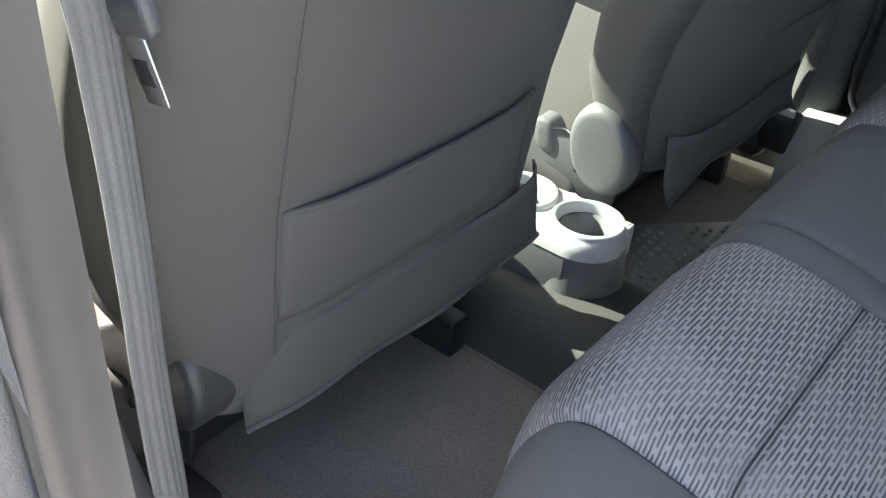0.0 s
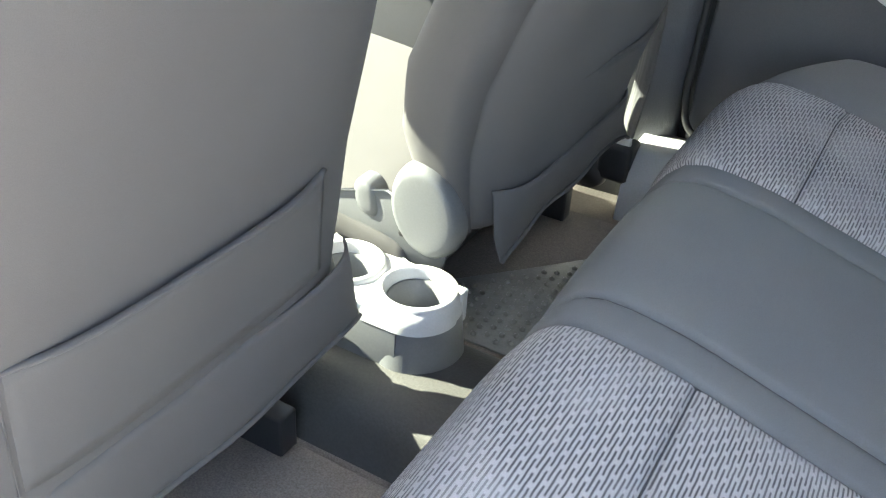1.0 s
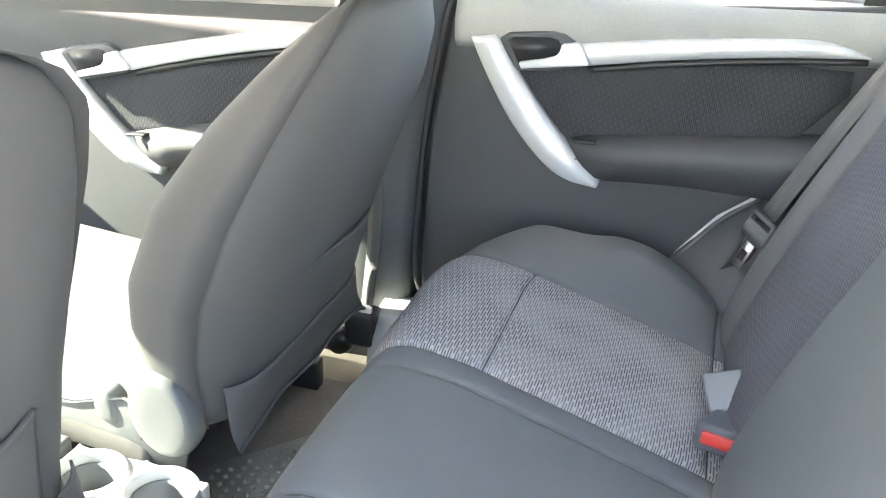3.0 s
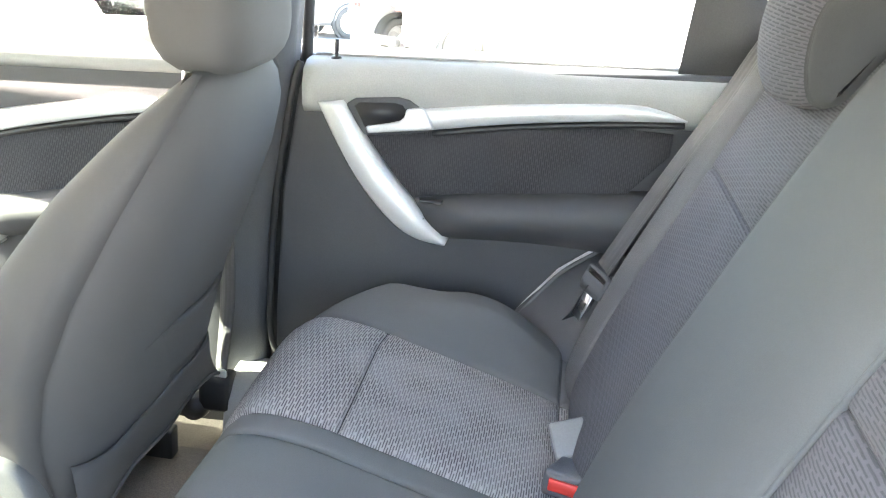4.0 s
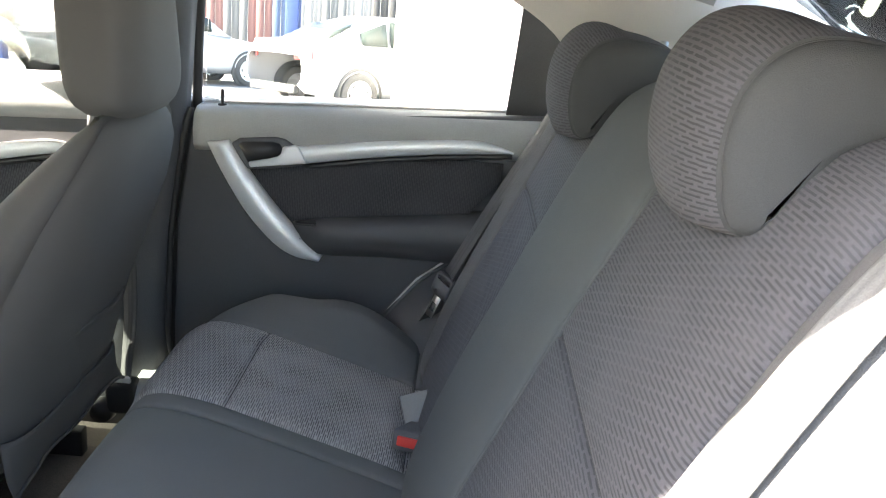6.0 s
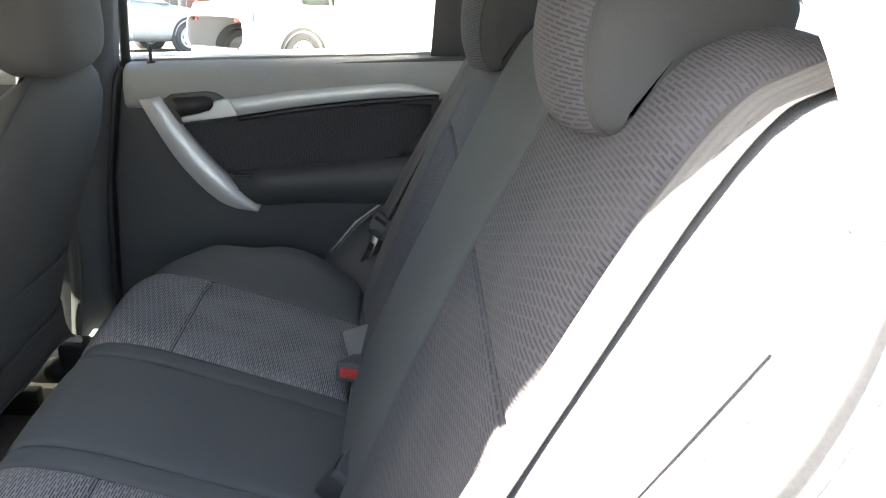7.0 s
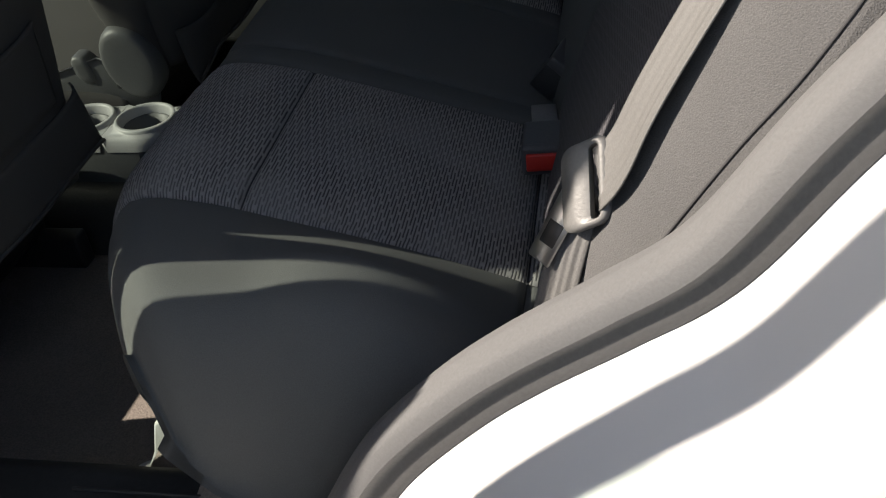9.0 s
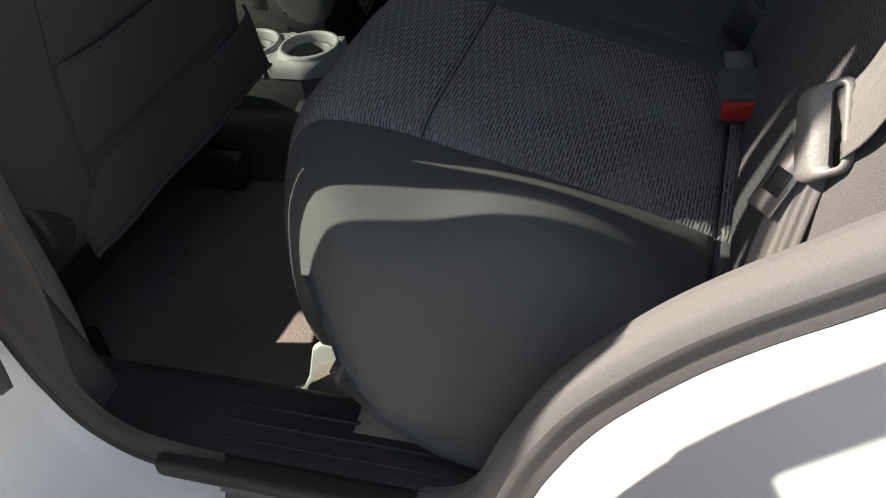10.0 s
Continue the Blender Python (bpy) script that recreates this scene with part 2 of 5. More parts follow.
def strap(pts, width, side, thick=0.0014, n=40, fold=0.0):
    """Webbing along a curve; side gives the direction across it."""
    c = spline(pts, n)
    s = np.array(side, float)
    s = np.broadcast_to(s, (n, 3)) if s.ndim == 1 else spline(s, n)
    rows = []
    for k in np.linspace(-0.5, 0.5, 23):
        d = s / np.linalg.norm(s, axis=1, keepdims=True)
        tang = np.gradient(c, axis=0)
        nor = np.cross(tang, d)
        nor /= np.linalg.norm(nor, axis=1, keepdims=True)
        rows.append(c + d * width * k + nor * (fold * math.cos(k * 6.28) + 0.00035 * math.cos(k * 31.4)))
    return surf(rows, thick=thick)


def rbox(lo, hi, bevel=0.004, segs=2):
    bm = bmesh.new()
    lo, hi = Vector(lo), Vector(hi)
    bmesh.ops.create_cube(bm, size=1, matrix=Matrix.LocRotScale((lo + hi) / 2, None, hi - lo))
    if bevel:
        bmesh.ops.bevel(bm, geom=bm.edges[:], offset=bevel, segments=segs, affect="EDGES", profile=0.6)
    return bm


def prism(outline, lo, hi, axis="y", bevel=0.0, segs=2):
    """A flat outline of (a, b) pairs, pushed from lo to hi along an axis."""
    bm = bmesh.new()
    put = {"y": lambda a, b, c: (a, c, b), "x": lambda a, b, c: (c, a, b), "z": lambda a, b, c: (a, b, c)}[axis]
    a = [bm.verts.new(put(*p, lo)) for p in outline]
    b = [bm.verts.new(put(*p, hi)) for p in outline]
    bm.faces.new(a)
    bm.faces.new(b[::-1])
    n = len(a)
    for i in range(n):
        bm.faces.new((a[i], b[i], b[(i + 1) % n], a[(i + 1) % n]))
    bmesh.ops.recalc_face_normals(bm, faces=bm.faces)
    if bevel:
        e = [e for e in bm.edges if len(e.link_faces) == 2 and e.calc_face_angle() > 0.6]
        bmesh.ops.bevel(bm, geom=e, offset=bevel, segments=segs, affect="EDGES", profile=0.6)
    return bm


def lathe(profile, centre, axis="z", sides=40):
    """A turned shape of (radius, height) pairs."""
    c = np.array(centre, float)
    rows = []
    for k in np.linspace(0, 2 * math.pi, sides, endpoint=False):
        row = []
        for r, h in profile:
            a, b = r * math.cos(k), r * math.sin(k)
            row.append(c + {"z": (a, b, h), "y": (a, h, b), "x": (h, a, b)}[axis])
        rows.append(row)
    return surf(rows, wrap=True)


def merge(*bms):
    out = bms[0]
    for b in bms[1:]:
        me = bpy.data.meshes.new("tmp")
        b.to_mesh(me)
        b.free()
        out.from_mesh(me)
        bpy.data.meshes.remove(me)
    return out


def ease(a, b, n):
    """n steps from a to b, closer together near the ends."""
    s = np.linspace(0, 1, n)
    s = s - 0.75 * np.sin(2 * np.pi * s) / (2 * np.pi)
    return a + (b - a) * s


# ---- outdoors ----
def ground_height(y):
    """Level round the car, then a ramp that falls away, then level again."""
    return -0.085 * min(max(y - 1.0, 0.0), 40.0)


bm = surf([[(x, y, ground_height(y)) for y in (-300, -40, -5, -1, 1, 3, 8, 16, 26, 41, 60, 120, 400)] for x in np.linspace(-300, 300, 13)])
whole("ground", bm, CONCRETE, "pale sunlit concrete yard", "ground", "structure", smooth=False)


# ---- car shell ----
ring_pts = [(-0.26, 1.34), (-0.30, 1.12), (-0.308, 0.92), (-0.302, 0.72), (-0.289, 0.562), (-0.277, 0.461), (-0.235, 0.405), (-0.16, 0.385),
            (0.0, 0.382), (0.08, 0.392), (0.118, 0.425), (0.145, 0.485), (0.186, 0.556), (0.241, 0.618), (0.288, 0.659), (0.345, 0.700), (0.397, 0.742),
            (0.449, 0.82), (0.509, 0.902), (0.562, 0.985), (0.594, 1.065), (0.588, 1.125), (0.549, 1.205), (0.46, 1.28), (0.34, 1.335), (0.1, 1.362), (-0.12, 1.364)]


def side_y(z):
    """How far out the body side stands at a height."""
    return 0.70 - 0.15 * max(z - 0.97, 0.0)


def ring_curve(n=220):
    return spline(ring_pts + ring_pts[:1], n + 1)[:-1]


def ring_section(section, lo=0, hi=None, n=220, even=False):
    """Sweeps (outward, sideways) pairs round the left rear door opening, or a stretch of it."""
    c = ring_curve(n)
    m = c.mean(axis=0)
    rows = []
    idx = range(n) if hi is None else range(int(lo * n), int(hi * n) + 1)
    for i in idx:
        i %= n
        t = c[(i + 1) % n] - c[i - 1]
        t /= np.linalg.norm(t)
        nor = np.array((t[1], -t[0]))
        if nor @ (c[i] - m) < 0:
            nor = -nor
        k = 1 - 0.78 * min(max((c[i][1] - 1.02) / 0.3, 0.0), 1.0) + 0.21 * min(max((c[i][1] - 1.24) / 0.1, 0.0), 1.0)
        if c[i][0] < -0.2 and c[i][1] < 1.25:
            k *= 0.45 + 0.55 * min(max((c[i][0] + 0.3) / 0.1, 0.0), 1.0) * min(max((0.5 - c[i][1]) / 0.1, 0.0), 1.0)
        if even:
            k = 0.45 - 0.33 * min(max((0.58 - c[i][1]) / 0.12, 0.0), 1.0)
        rows.append([(c[i][0] + nor[0] * d * (0.35 + 0.65 * k), -side_y(c[i][1]) - s * k, c[i][1] + nor[1] * d * (0.35 + 0.65 * k)) for d, s in section])
    return surf(rows, wrap=hi is None)


car = thing("car", "white four-door sedan with an open rear door and grey cabin", "car", (0, 0, 0))
part("door_jamb", ring_section([(0.0, -0.02), (0.002, 0.0), (0.028, 0.006), (0.034, 0.028), (0.040, 0.05), (0.050, 0.085), (0.056, 0.115), (0.064, 0.135), (0.085, 0.146), (0.115, 0.15)]), PAINT, car, "white painted door jamb")
lip = [(-0.010, -0.016), (-0.0115, -0.009), (-0.0125, -0.003), (-0.0108, -0.0012), (-0.0105, 0.002), (-0.0085, 0.0085), (-0.0055, 0.0125), (0.004, 0.016), (0.013, 0.013), (0.017, 0.006), (0.022, 0.009), (0.029, 0.006), (0.032, -0.004)]
seal = part("door_seal", ring_section(lip[:8], 0.27, 0.755), SEAL, car, "grey rubber door seal")
part("seal_bulb", ring_section([(0.004, 0.015), (0.009, 0.011), (0.013, 0.0105), (0.017, 0.0125), (0.024, 0.014), (0.031, 0.012), (0.036, 0.005), (0.037, -0.004)], 0.27, 0.755), SEALBULB, seal, "darker round bulb of the seal")
part("pillar_lower_trim", ring_section([(-0.052, -0.045), (-0.046, -0.026), (-0.036, -0.006), (-0.022, 0.012), (-0.008, 0.024), (0.001, 0.028)], -0.03, 0.27, even=True), PILLAR, car, "smooth charcoal pillar trim")
part("pillar_seal", ring_section([(0.001, 0.024), (0.004, 0.034), (0.010, 0.036), (0.015, 0.026), (0.018, 0.024), (0.022, 0.028), (0.029, 0.022), (0.031, -0.004)], -0.03, 0.27, even=True), RUBBER, car, "black rubber door seal")
part("pillar_garnish", ring_section([(0.0, -0.03), (-0.003, -0.005), (0.0, 0.008), (0.012, 0.012), (0.02, 0.0)], 0.755, 0.97), HEADLINER, car, "pale pillar garnish")

# rear quarter panel round the wheel arch
c = ring_curve(220)
goal = spline([(-0.26, 0.17), (-0.16, 0.17), (0.0, 0.17), (0.2, 0.18), (0.40, 0.20), (0.43, 0.33), (0.47, 0.42), (0.52, 0.49), (0.60, 0.56), (0.68, 0.59), (0.76, 0.60), (0.95, 0.58),
               (1.12, 0.40), (1.3, 0.3), (1.62, 0.6), (1.62, 0.95), (1.40, 1.01), (1.06, 1.10)], 150)
first = int(np.argmin(np.linalg.norm(c - np.array((-0.235, 0.405)), axis=1)))
last = int(np.argmin(np.linalg.norm(c - np.array((0.549, 1.205)), axis=1)))
rows = []
for k, i in enumerate(np.linspace(first, last, 150).astype(int)):
    t = c[i + 1] - c[i - 1]
    nor = np.array((t[1], -t[0])) / np.linalg.norm(t)
    if nor @ (c[i] - c.mean(axis=0)) < 0:
        nor = -nor
    f = 1 - 0.78 * min(max((c[i][1] - 1.02) / 0.3, 0.0), 1.0)
    a = c[i] + nor * 0.113 * (0.35 + 0.65 * f)
    rows.append([(*(a + (goal[k] - a) * w)[:1], -side_y(a[1] + (goal[k][1] - a[1]) * w) - 0.15 * (f + (1 - f) * w) - 0.012 * math.sin(math.pi * w), (a + (goal[k] - a) * w)[1]) for w in np.linspace(0, 1, 9)])
part("quarter_panel", surf(rows, thick=0.004), PAINT, car)
for s in (-1, 1):
    rows = [[(0.78 + r * math.cos(a), y * s, 0.27 + r * math.sin(a)) for r, y in ((0.345, 0.835), (0.345, 0.62), (0.05, 0.60))] for a in np.linspace(-0.3, math.pi + 0.3, 24)]
    part("wheel_house", surf(rows, thick=0.003), BLACK, car)
wheel_at = [(0.78, -0.74, 0.29), (0.78, 0.74, 0.29), (-1.75, -0.74, 0.29), (-1.75, 0.74, 0.29)]
for x, y, z in wheel_at:
    o = math.copysign(1, y)
    w = part("wheel", lathe([(0.0, 0.06 * o), (0.05, 0.065 * o), (0.15, 0.05 * o), (0.18, 0.075 * o), (0.185, 0.06 * o)], (x, y, z), "y", 32), SILVER, car)
    part("tyre", lathe([(0.185, -0.08), (0.27, -0.085), (0.288, -0.06), (0.288, 0.06), (0.27, 0.085), (0.185, 0.08)], (x, y, z), "y", 40), TYRE, w)
rows = [[(x, 0.84 + 0.012 * math.sin(3.1 * (z - 0.2)), z) for z in (0.17, 0.4, 0.6, 0.8, 0.98)] for x in (0.50, 0.8, 1.2, 1.62)]
part("far_quarter_panel", surf(rows, thick=0.004), PAINT, car)

FLOOR = 0.275
part("floor_pan", rbox((-2.1, -0.70, 0.20), (0.42, 0.70, FLOOR), 0), CARPET, car, "worn grey carpet")
part("heel_board", prism([(-0.06, 0.27), (-0.12, 0.34), (0.02, 0.42), (0.5, 0.42), (0.5, 0.27)], -0.64, 0.64, "y"), CARPET, car)
tun = spline([(-0.125, FLOOR - 0.01), (-0.105, 0.29), (-0.085, 0.325), (-0.05, 0.348), (0, 0.353), (0.05, 0.348), (0.085, 0.325), (0.105, 0.29), (0.125, FLOOR - 0.01)], 28)
part("tunnel", surf([[(x, y, z) for y, z in tun] for x in np.linspace(-2.0, 0.0, 24)]), TUNNEL, car, "dark vinyl centre tunnel")

# roof, headliner, windscreens and pillars
roof_rows, head_rows = [], []
for x, zc, w in ((-0.86, 1.385, 0.56), (-0.65, 1.43, 0.578), (-0.3, 1.455, 0.585), (0.1, 1.455, 0.585), (0.5, 1.42, 0.57), (0.72, 1.37, 0.54)):
    roof_rows.append([(x, w * s, zc - 0.075 * s * s + 0.012) for s in np.linspace(-1.12, 1.12, 15)])
    head_rows.append([(x, w * s, zc - 0.055 * s * s - 0.03 - 0.06 * max(abs(s) - 0.85, 0) / 0.2) for s in np.linspace(-1.06, 1.06, 15)])
part("roof", surf(roof_rows, thick=0.004), PAINT, car)
part("headliner", surf(head_rows, thick=0.004), HEADLINER, car, "light grey fabric headliner")


def post(name, pts, r, mat, squash=0.5, up=(0, 1, 0)):
    return part(name, tube(spline(pts, 14), r, 12, squash, up), mat, car)


for s in (-1, 1):
    post("front_pillar", [(-1.80, 0.68 * s, 0.93), (-1.3, 0.64 * s, 1.17), (-0.86, 0.605 * s, 1.34)], 0.035, HEADLINER)
    post("roof_rail", [(-0.88, 0.60 * s, 1.335), (-0.6, 0.63 * s, 1.365), (-0.1, 0.635 * s, 1.385), (0.3, 0.63 * s, 1.37), (0.55, 0.61 * s, 1.30)], 0.035, HEADLINER)
# centre pillars: flat trims that widen to the floor
for s in (-1, 1):
    rows = []
    for z, x0, x1, y in ((0.27, -0.52, -0.27, 0.64), (0.36, -0.50, -0.275, 0.655), (0.5, -0.45, -0.285, 0.645), (0.58, -0.43, -0.29, 0.643), (0.64, -0.42, -0.295, 0.641), (0.7, -0.41, -0.30, 0.64), (0.82, -0.405, -0.303, 0.638), (0.95, -0.40, -0.305, 0.635), (1.15, -0.39, -0.30, 0.62), (1.37, -0.37, -0.25, 0.60)):
        if s > 0:
            x1 = float(np.interp(z, (0.27, 0.5, 0.65, 0.8, 0.9, 1.15, 1.37), (-0.262, -0.254, -0.247, -0.229, -0.212, -0.191, -0.141)))
        y = y + 0.02 if s > 0 else float(np.interp(z, (0.27, 0.36, 0.5, 0.62, 0.72, 0.82, 0.95, 1.15, 1.37), (0.600, 0.612, 0.636, 0.656, 0.673, 0.692, 0.700, 0.682, 0.650)))
        rows.append([(x0, (y + 0.07) * s, z), (x0 + 0.005, (y + 0.015) * s, z), (x0 + 0.02, y * s, z), ((x0 + x1) / 2, (y - 0.008) * s, z), (x1 - 0.02, y * s, z), (x1 - 0.003, (y + 0.015) * s, z), (x1, (y + 0.05) * s, z)])
    part("centre_pillar_trim", surf(rows, thick=0.004), PLASTIC, car, "charcoal plastic pillar trim")
post("centre_pillar_core", [(-0.335, -0.715, 0.36), (-0.340, -0.718, 0.7), (-0.342, -0.722, 0.95), (-0.325, -0.702, 1.15), (-0.295, -0.676, 1.37)], 0.032, PLASTIC, 0.7)
part("far_pillar_core", prism([(-0.40, 0.27), (-0.40, 0.95), (-0.175, 0.95), (-0.20, 0.62), (-0.205, 0.27)], 0.735, 0.792, "y", 0.004), RUBBER, car, "black rubber-lined door gap")
# rear quarter trims beside the back window
for s in (-1, 1):
    rows = [[(x, y * s, z) for x, y, z in spline(line, 14)] for line in (
        [(0.20, 0.655, 1.29), (0.36, 0.655, 1.207), (0.456, 0.652, 1.149), (0.507, 0.652, 1.086), (0.54, 0.665, 1.0)] if s > 0 else [(0.50, 0.635, 1.345), (0.575, 0.648, 1.24), (0.612, 0.662, 1.12), (0.618, 0.675, 1.0)],
        [(0.55, 0.58, 1.37), (0.63, 0.60, 1.24), (0.72, 0.625, 1.11), (0.78, 0.64, 1.02)],
        [(0.70, 0.53, 1.35), (0.84, 0.555, 1.23), (0.98, 0.585, 1.11), (1.08, 0.60, 1.03)])]
    part("rear_pillar_trim", surf(rows, thick=0.006), HEADLINER, car, "light grey rear pillar trim")
part("parcel_shelf", rbox((0.60, -0.66, 1.035), (1.12, 0.66, 1.055), 0.004), PLASTIC, car)
for s in (-1, 1):
    edge = spline([(0.12, 0.42), (0.145, 0.485), (0.186, 0.556), (0.241, 0.618), (0.288, 0.659), (0.345, 0.700), (0.40, 0.745), (0.46, 0.84), (0.52, 0.92), (0.58, 1.0)], 30)
    rows = [[(x + dx, (y) * s, z + dz) for dx, y, dz in ((0.003, 0.690, 0.0), (0.008, 0.683, -0.002), (0.016, 0.668, -0.006), (0.05, 0.63, -0.015), (0.09, 0.58, -0.02), (0.16, 0.545, -0.02))] for x, z in edge]
    part("wheel_house_trim", surf(rows, thick=0.004), PLASTIC, car, "charcoal plastic wheel house trim")
# unseen strip added to stop sun leaking in above the left front window
part("roof_sun_blocker", tube(spline([(-0.88, -0.625, 1.335), (-0.75, -0.645, 1.35), (-0.6, -0.652, 1.357), (-0.35, -0.654, 1.362)], 20), 0.015, 10), RUBBER, car, "unseen black strip that blocks sun under the roof edge")
part("back_window_frame", rbox((1.10, -0.62, 1.00), (1.16, 0.62, 1.05), 0.01), PLASTIC, car)
pane = part("back_window", surf([[(0.70, y, 1.355 - 0.05 * (y / 0.5) ** 2), (1.12, y * 1.15, 1.04)] for y in np.linspace(-0.5, 0.5, 9)], thick=0.004), GLASS, car)
pane.visible_shadow = False
def screen_at(y, k):
    return -0.86 - 0.94 * k, y * (1 + 0.25 * k), (1.375 - 0.05 * (y / 0.5) ** 2) * (1 - k) + 0.95 * k


pane = part("windscreen", surf([[screen_at(y, k) for k in (0.26, 0.6, 1.0)] for y in np.linspace(-0.53, 0.53, 9)], thick=0.004), WINDSCREEN, car)
part("shade_band", surf([[screen_at(y, k) for k in (0.0, 0.26)] for y in np.linspace(-0.53, 0.53, 9)], thick=0.004), SHADEBAND, pane, "teal shade band of the windscreen")
# unseen mirror block, added to keep sun off the middle of the rear cushion
part("unseen_mirror_blocker", rbox((-1.03, -0.13, 1.085), (-1.0, 0.13, 1.150), 0.012), BLACK, car)
part("dashboard", prism([(-1.95, 0.27), (-1.95, 0.93), (-1.62, 0.90), (-1.45, 0.84), (-1.42, 0.72), (-1.55, 0.55), (-1.62, 0.27)], -0.66, 0.66, "y", 0.02), PLASTIC, car)
part("bonnet", surf([[(-1.85, y, 0.90), (-2.4, y, 0.83), (-2.9, y * 0.95, 0.72), (-3.0, y * 0.9, 0.3)] for y in np.linspace(-0.8, 0.8, 7)], thick=0.004), PAINT, car)
part("boot", surf([[(1.14, y, 1.03), (1.5, y, 1.02), (1.62, y * 0.97, 0.95), (1.66, y * 0.95, 0.35)] for y in np.linspace(-0.78, 0.78, 7)], thick=0.004), PAINT, car)

# left sill with its scuff plate
part("sill_cover", prism([(-0.70, 0.392), (-0.690, 0.398), (-0.60, 0.392), (-0.57, 0.36), (-0.56, 0.27), (-0.70, 0.27)], -0.52, 0.20, "x", 0.012, 3), SCUFFED, car, "scuffed charcoal sill cover")
# charcoal cover drawn pale, with sunlight put into its colour
part("far_sill_cover", prism([(0.70, 0.392), (0.690, 0.398), (0.62, 0.392), (0.59, 0.36), (0.575, 0.27), (0.70, 0.27)], -0.30, 0.14, "x", 0.004), LITSILL, car, "plastic sill cover, paled for the sun on it")
part("sill_lip", rbox((-0.192, -0.714, 0.379), (0.128, -0.690, 0.3985), 0.005), RUBBER, car)
for k in range(3):
    part("sill_rib", rbox((-0.15, -0.672 + 0.02 * k, 0.394), (0.07, -0.668 + 0.02 * k, 0.3972), 0.001, 1), SCUFFED, car)


# ---- rear seat ----
cush = spline([(-0.11, 0.285), (-0.148, 0.36), (-0.166, 0.45), (-0.156, 0.53), (-0.137, 0.580), (-0.102, 0.610), (-0.03, 0.605), (0.05, 0.583), (0.15, 0.553), (0.25, 0.522), (0.33, 0.492)], 300)
back = spline([(0.37, 0.45), (0.315, 0.475), (0.290, 0.53), (0.318, 0.63), (0.357, 0.73), (0.397, 0.82), (0.436, 0.91), (0.478, 1.0), (0.508, 1.06), (0.54, 1.10), (0.59, 1.12), (0.64, 1.105), (0.665, 1.05)], 300)


def lengths(curve):
    return np.concatenate([[0], np.cumsum(np.linalg.norm(np.diff(curve, axis=0), axis=1))])


def at_arc(curve, s):
    ls = lengths(curve)
    p = np.array([np.interp(s, ls, curve[:, k]) for k in (0, 1)])
    q = np.array([np.interp(s + 0.004, ls, curve[:, k]) - np.interp(s - 0.004, ls, curve[:, k]) for k in (0, 1)])
    q /= max(np.linalg.norm(q), 1e-9)
    return p, np.array((-q[1], q[0]))


def arc_of(curve, k, value, lo=0.0):
    """The length along a curve at which coordinate k first reaches value past lo."""
    ls = lengths(curve)
    for i in range(1, len(curve)):
        if ls[i] > lo and (curve[i - 1][k] - value) * (curve[i][k] - value) <= 0:
            return ls[i]
    return ls[-1]


def cushion_shape(y, s, inset):
    (x, z), nor = at_arc(cush, s)
    x, z = x - nor[0] * inset, z - nor[1] * inset
    a = abs(y)
    q = min(max((a - 0.575) / 0.085, 0.0), 1.0)
    front = min(max((0.12 - x) / 0.30, 0.0), 1.0)
    if z > 0.45 and x > -0.17:
        z += 0.052 * min(max((a - 0.44) / 0.11, 0.0), 1.0) ** 1.3 * math.exp(-((x - 0.15) / 0.12) ** 2)
    x += 0.16 * front * min(max((a - 0.40) / 0.25, 0.0), 1.0) ** 1.6
    z = 0.30 + (z - 0.30) * max(1 - q ** 3.0, 0.0) ** 0.36
    z = max(z, 0.285 + 0.112 * min(max((a - 0.46) / 0.13, 0.0), 1.0))
    # the lower front corner is rounded up towards the door
    low = float(np.interp(x, (-0.05, -0.025, -0.012, 0.02, 0.065, 0.12), (0.56, 0.525, 0.49, 0.446, 0.418, 0.400)))
    out = min(max((a - 0.455) / 0.17, 0.0), 1.0)
    z = max(z, 0.285 + (low - 0.285) * out * out * (3 - 2 * out))
    return x, y, z


def backrest_shape(y, s, inset):
    (x, z), nor = at_arc(back, s)
    x, z = x - nor[0] * inset, z - nor[1] * inset
    a = abs(y)
    q = min(max((a - 0.46) / 0.235, 0.0), 1.0)
    if y < 0:
        x += 0.058 * min(max((a - 0.598) / 0.077, 0.0), 1.0) ** 1.8
    else:
        x += 0.052 * min(max((a - 0.46) / 0.215, 0.0), 1.0) ** 2.2 - 0.012 * math.exp(-((a - 0.54) / 0.07) ** 2)
    x += 2.8 * max(a - 0.675, 0.0)
    # the left half of the split backrest stands a little higher and further back
    x += 0.024 * min(max((-y - 0.17) / 0.03, 0.0), 1.0) * min(max((z - 0.93) / 0.17, 0.0), 1.0)
    z += 0.04 * min(max((-y - 0.17) / 0.03, 0.0), 1.0) * min(max((z - 0.93) / 0.17, 0.0), 1.0)
    z -= 0.05 * q ** 3 * min(max((z - 0.9) / 0.2, 0), 1)
    return x, y, z


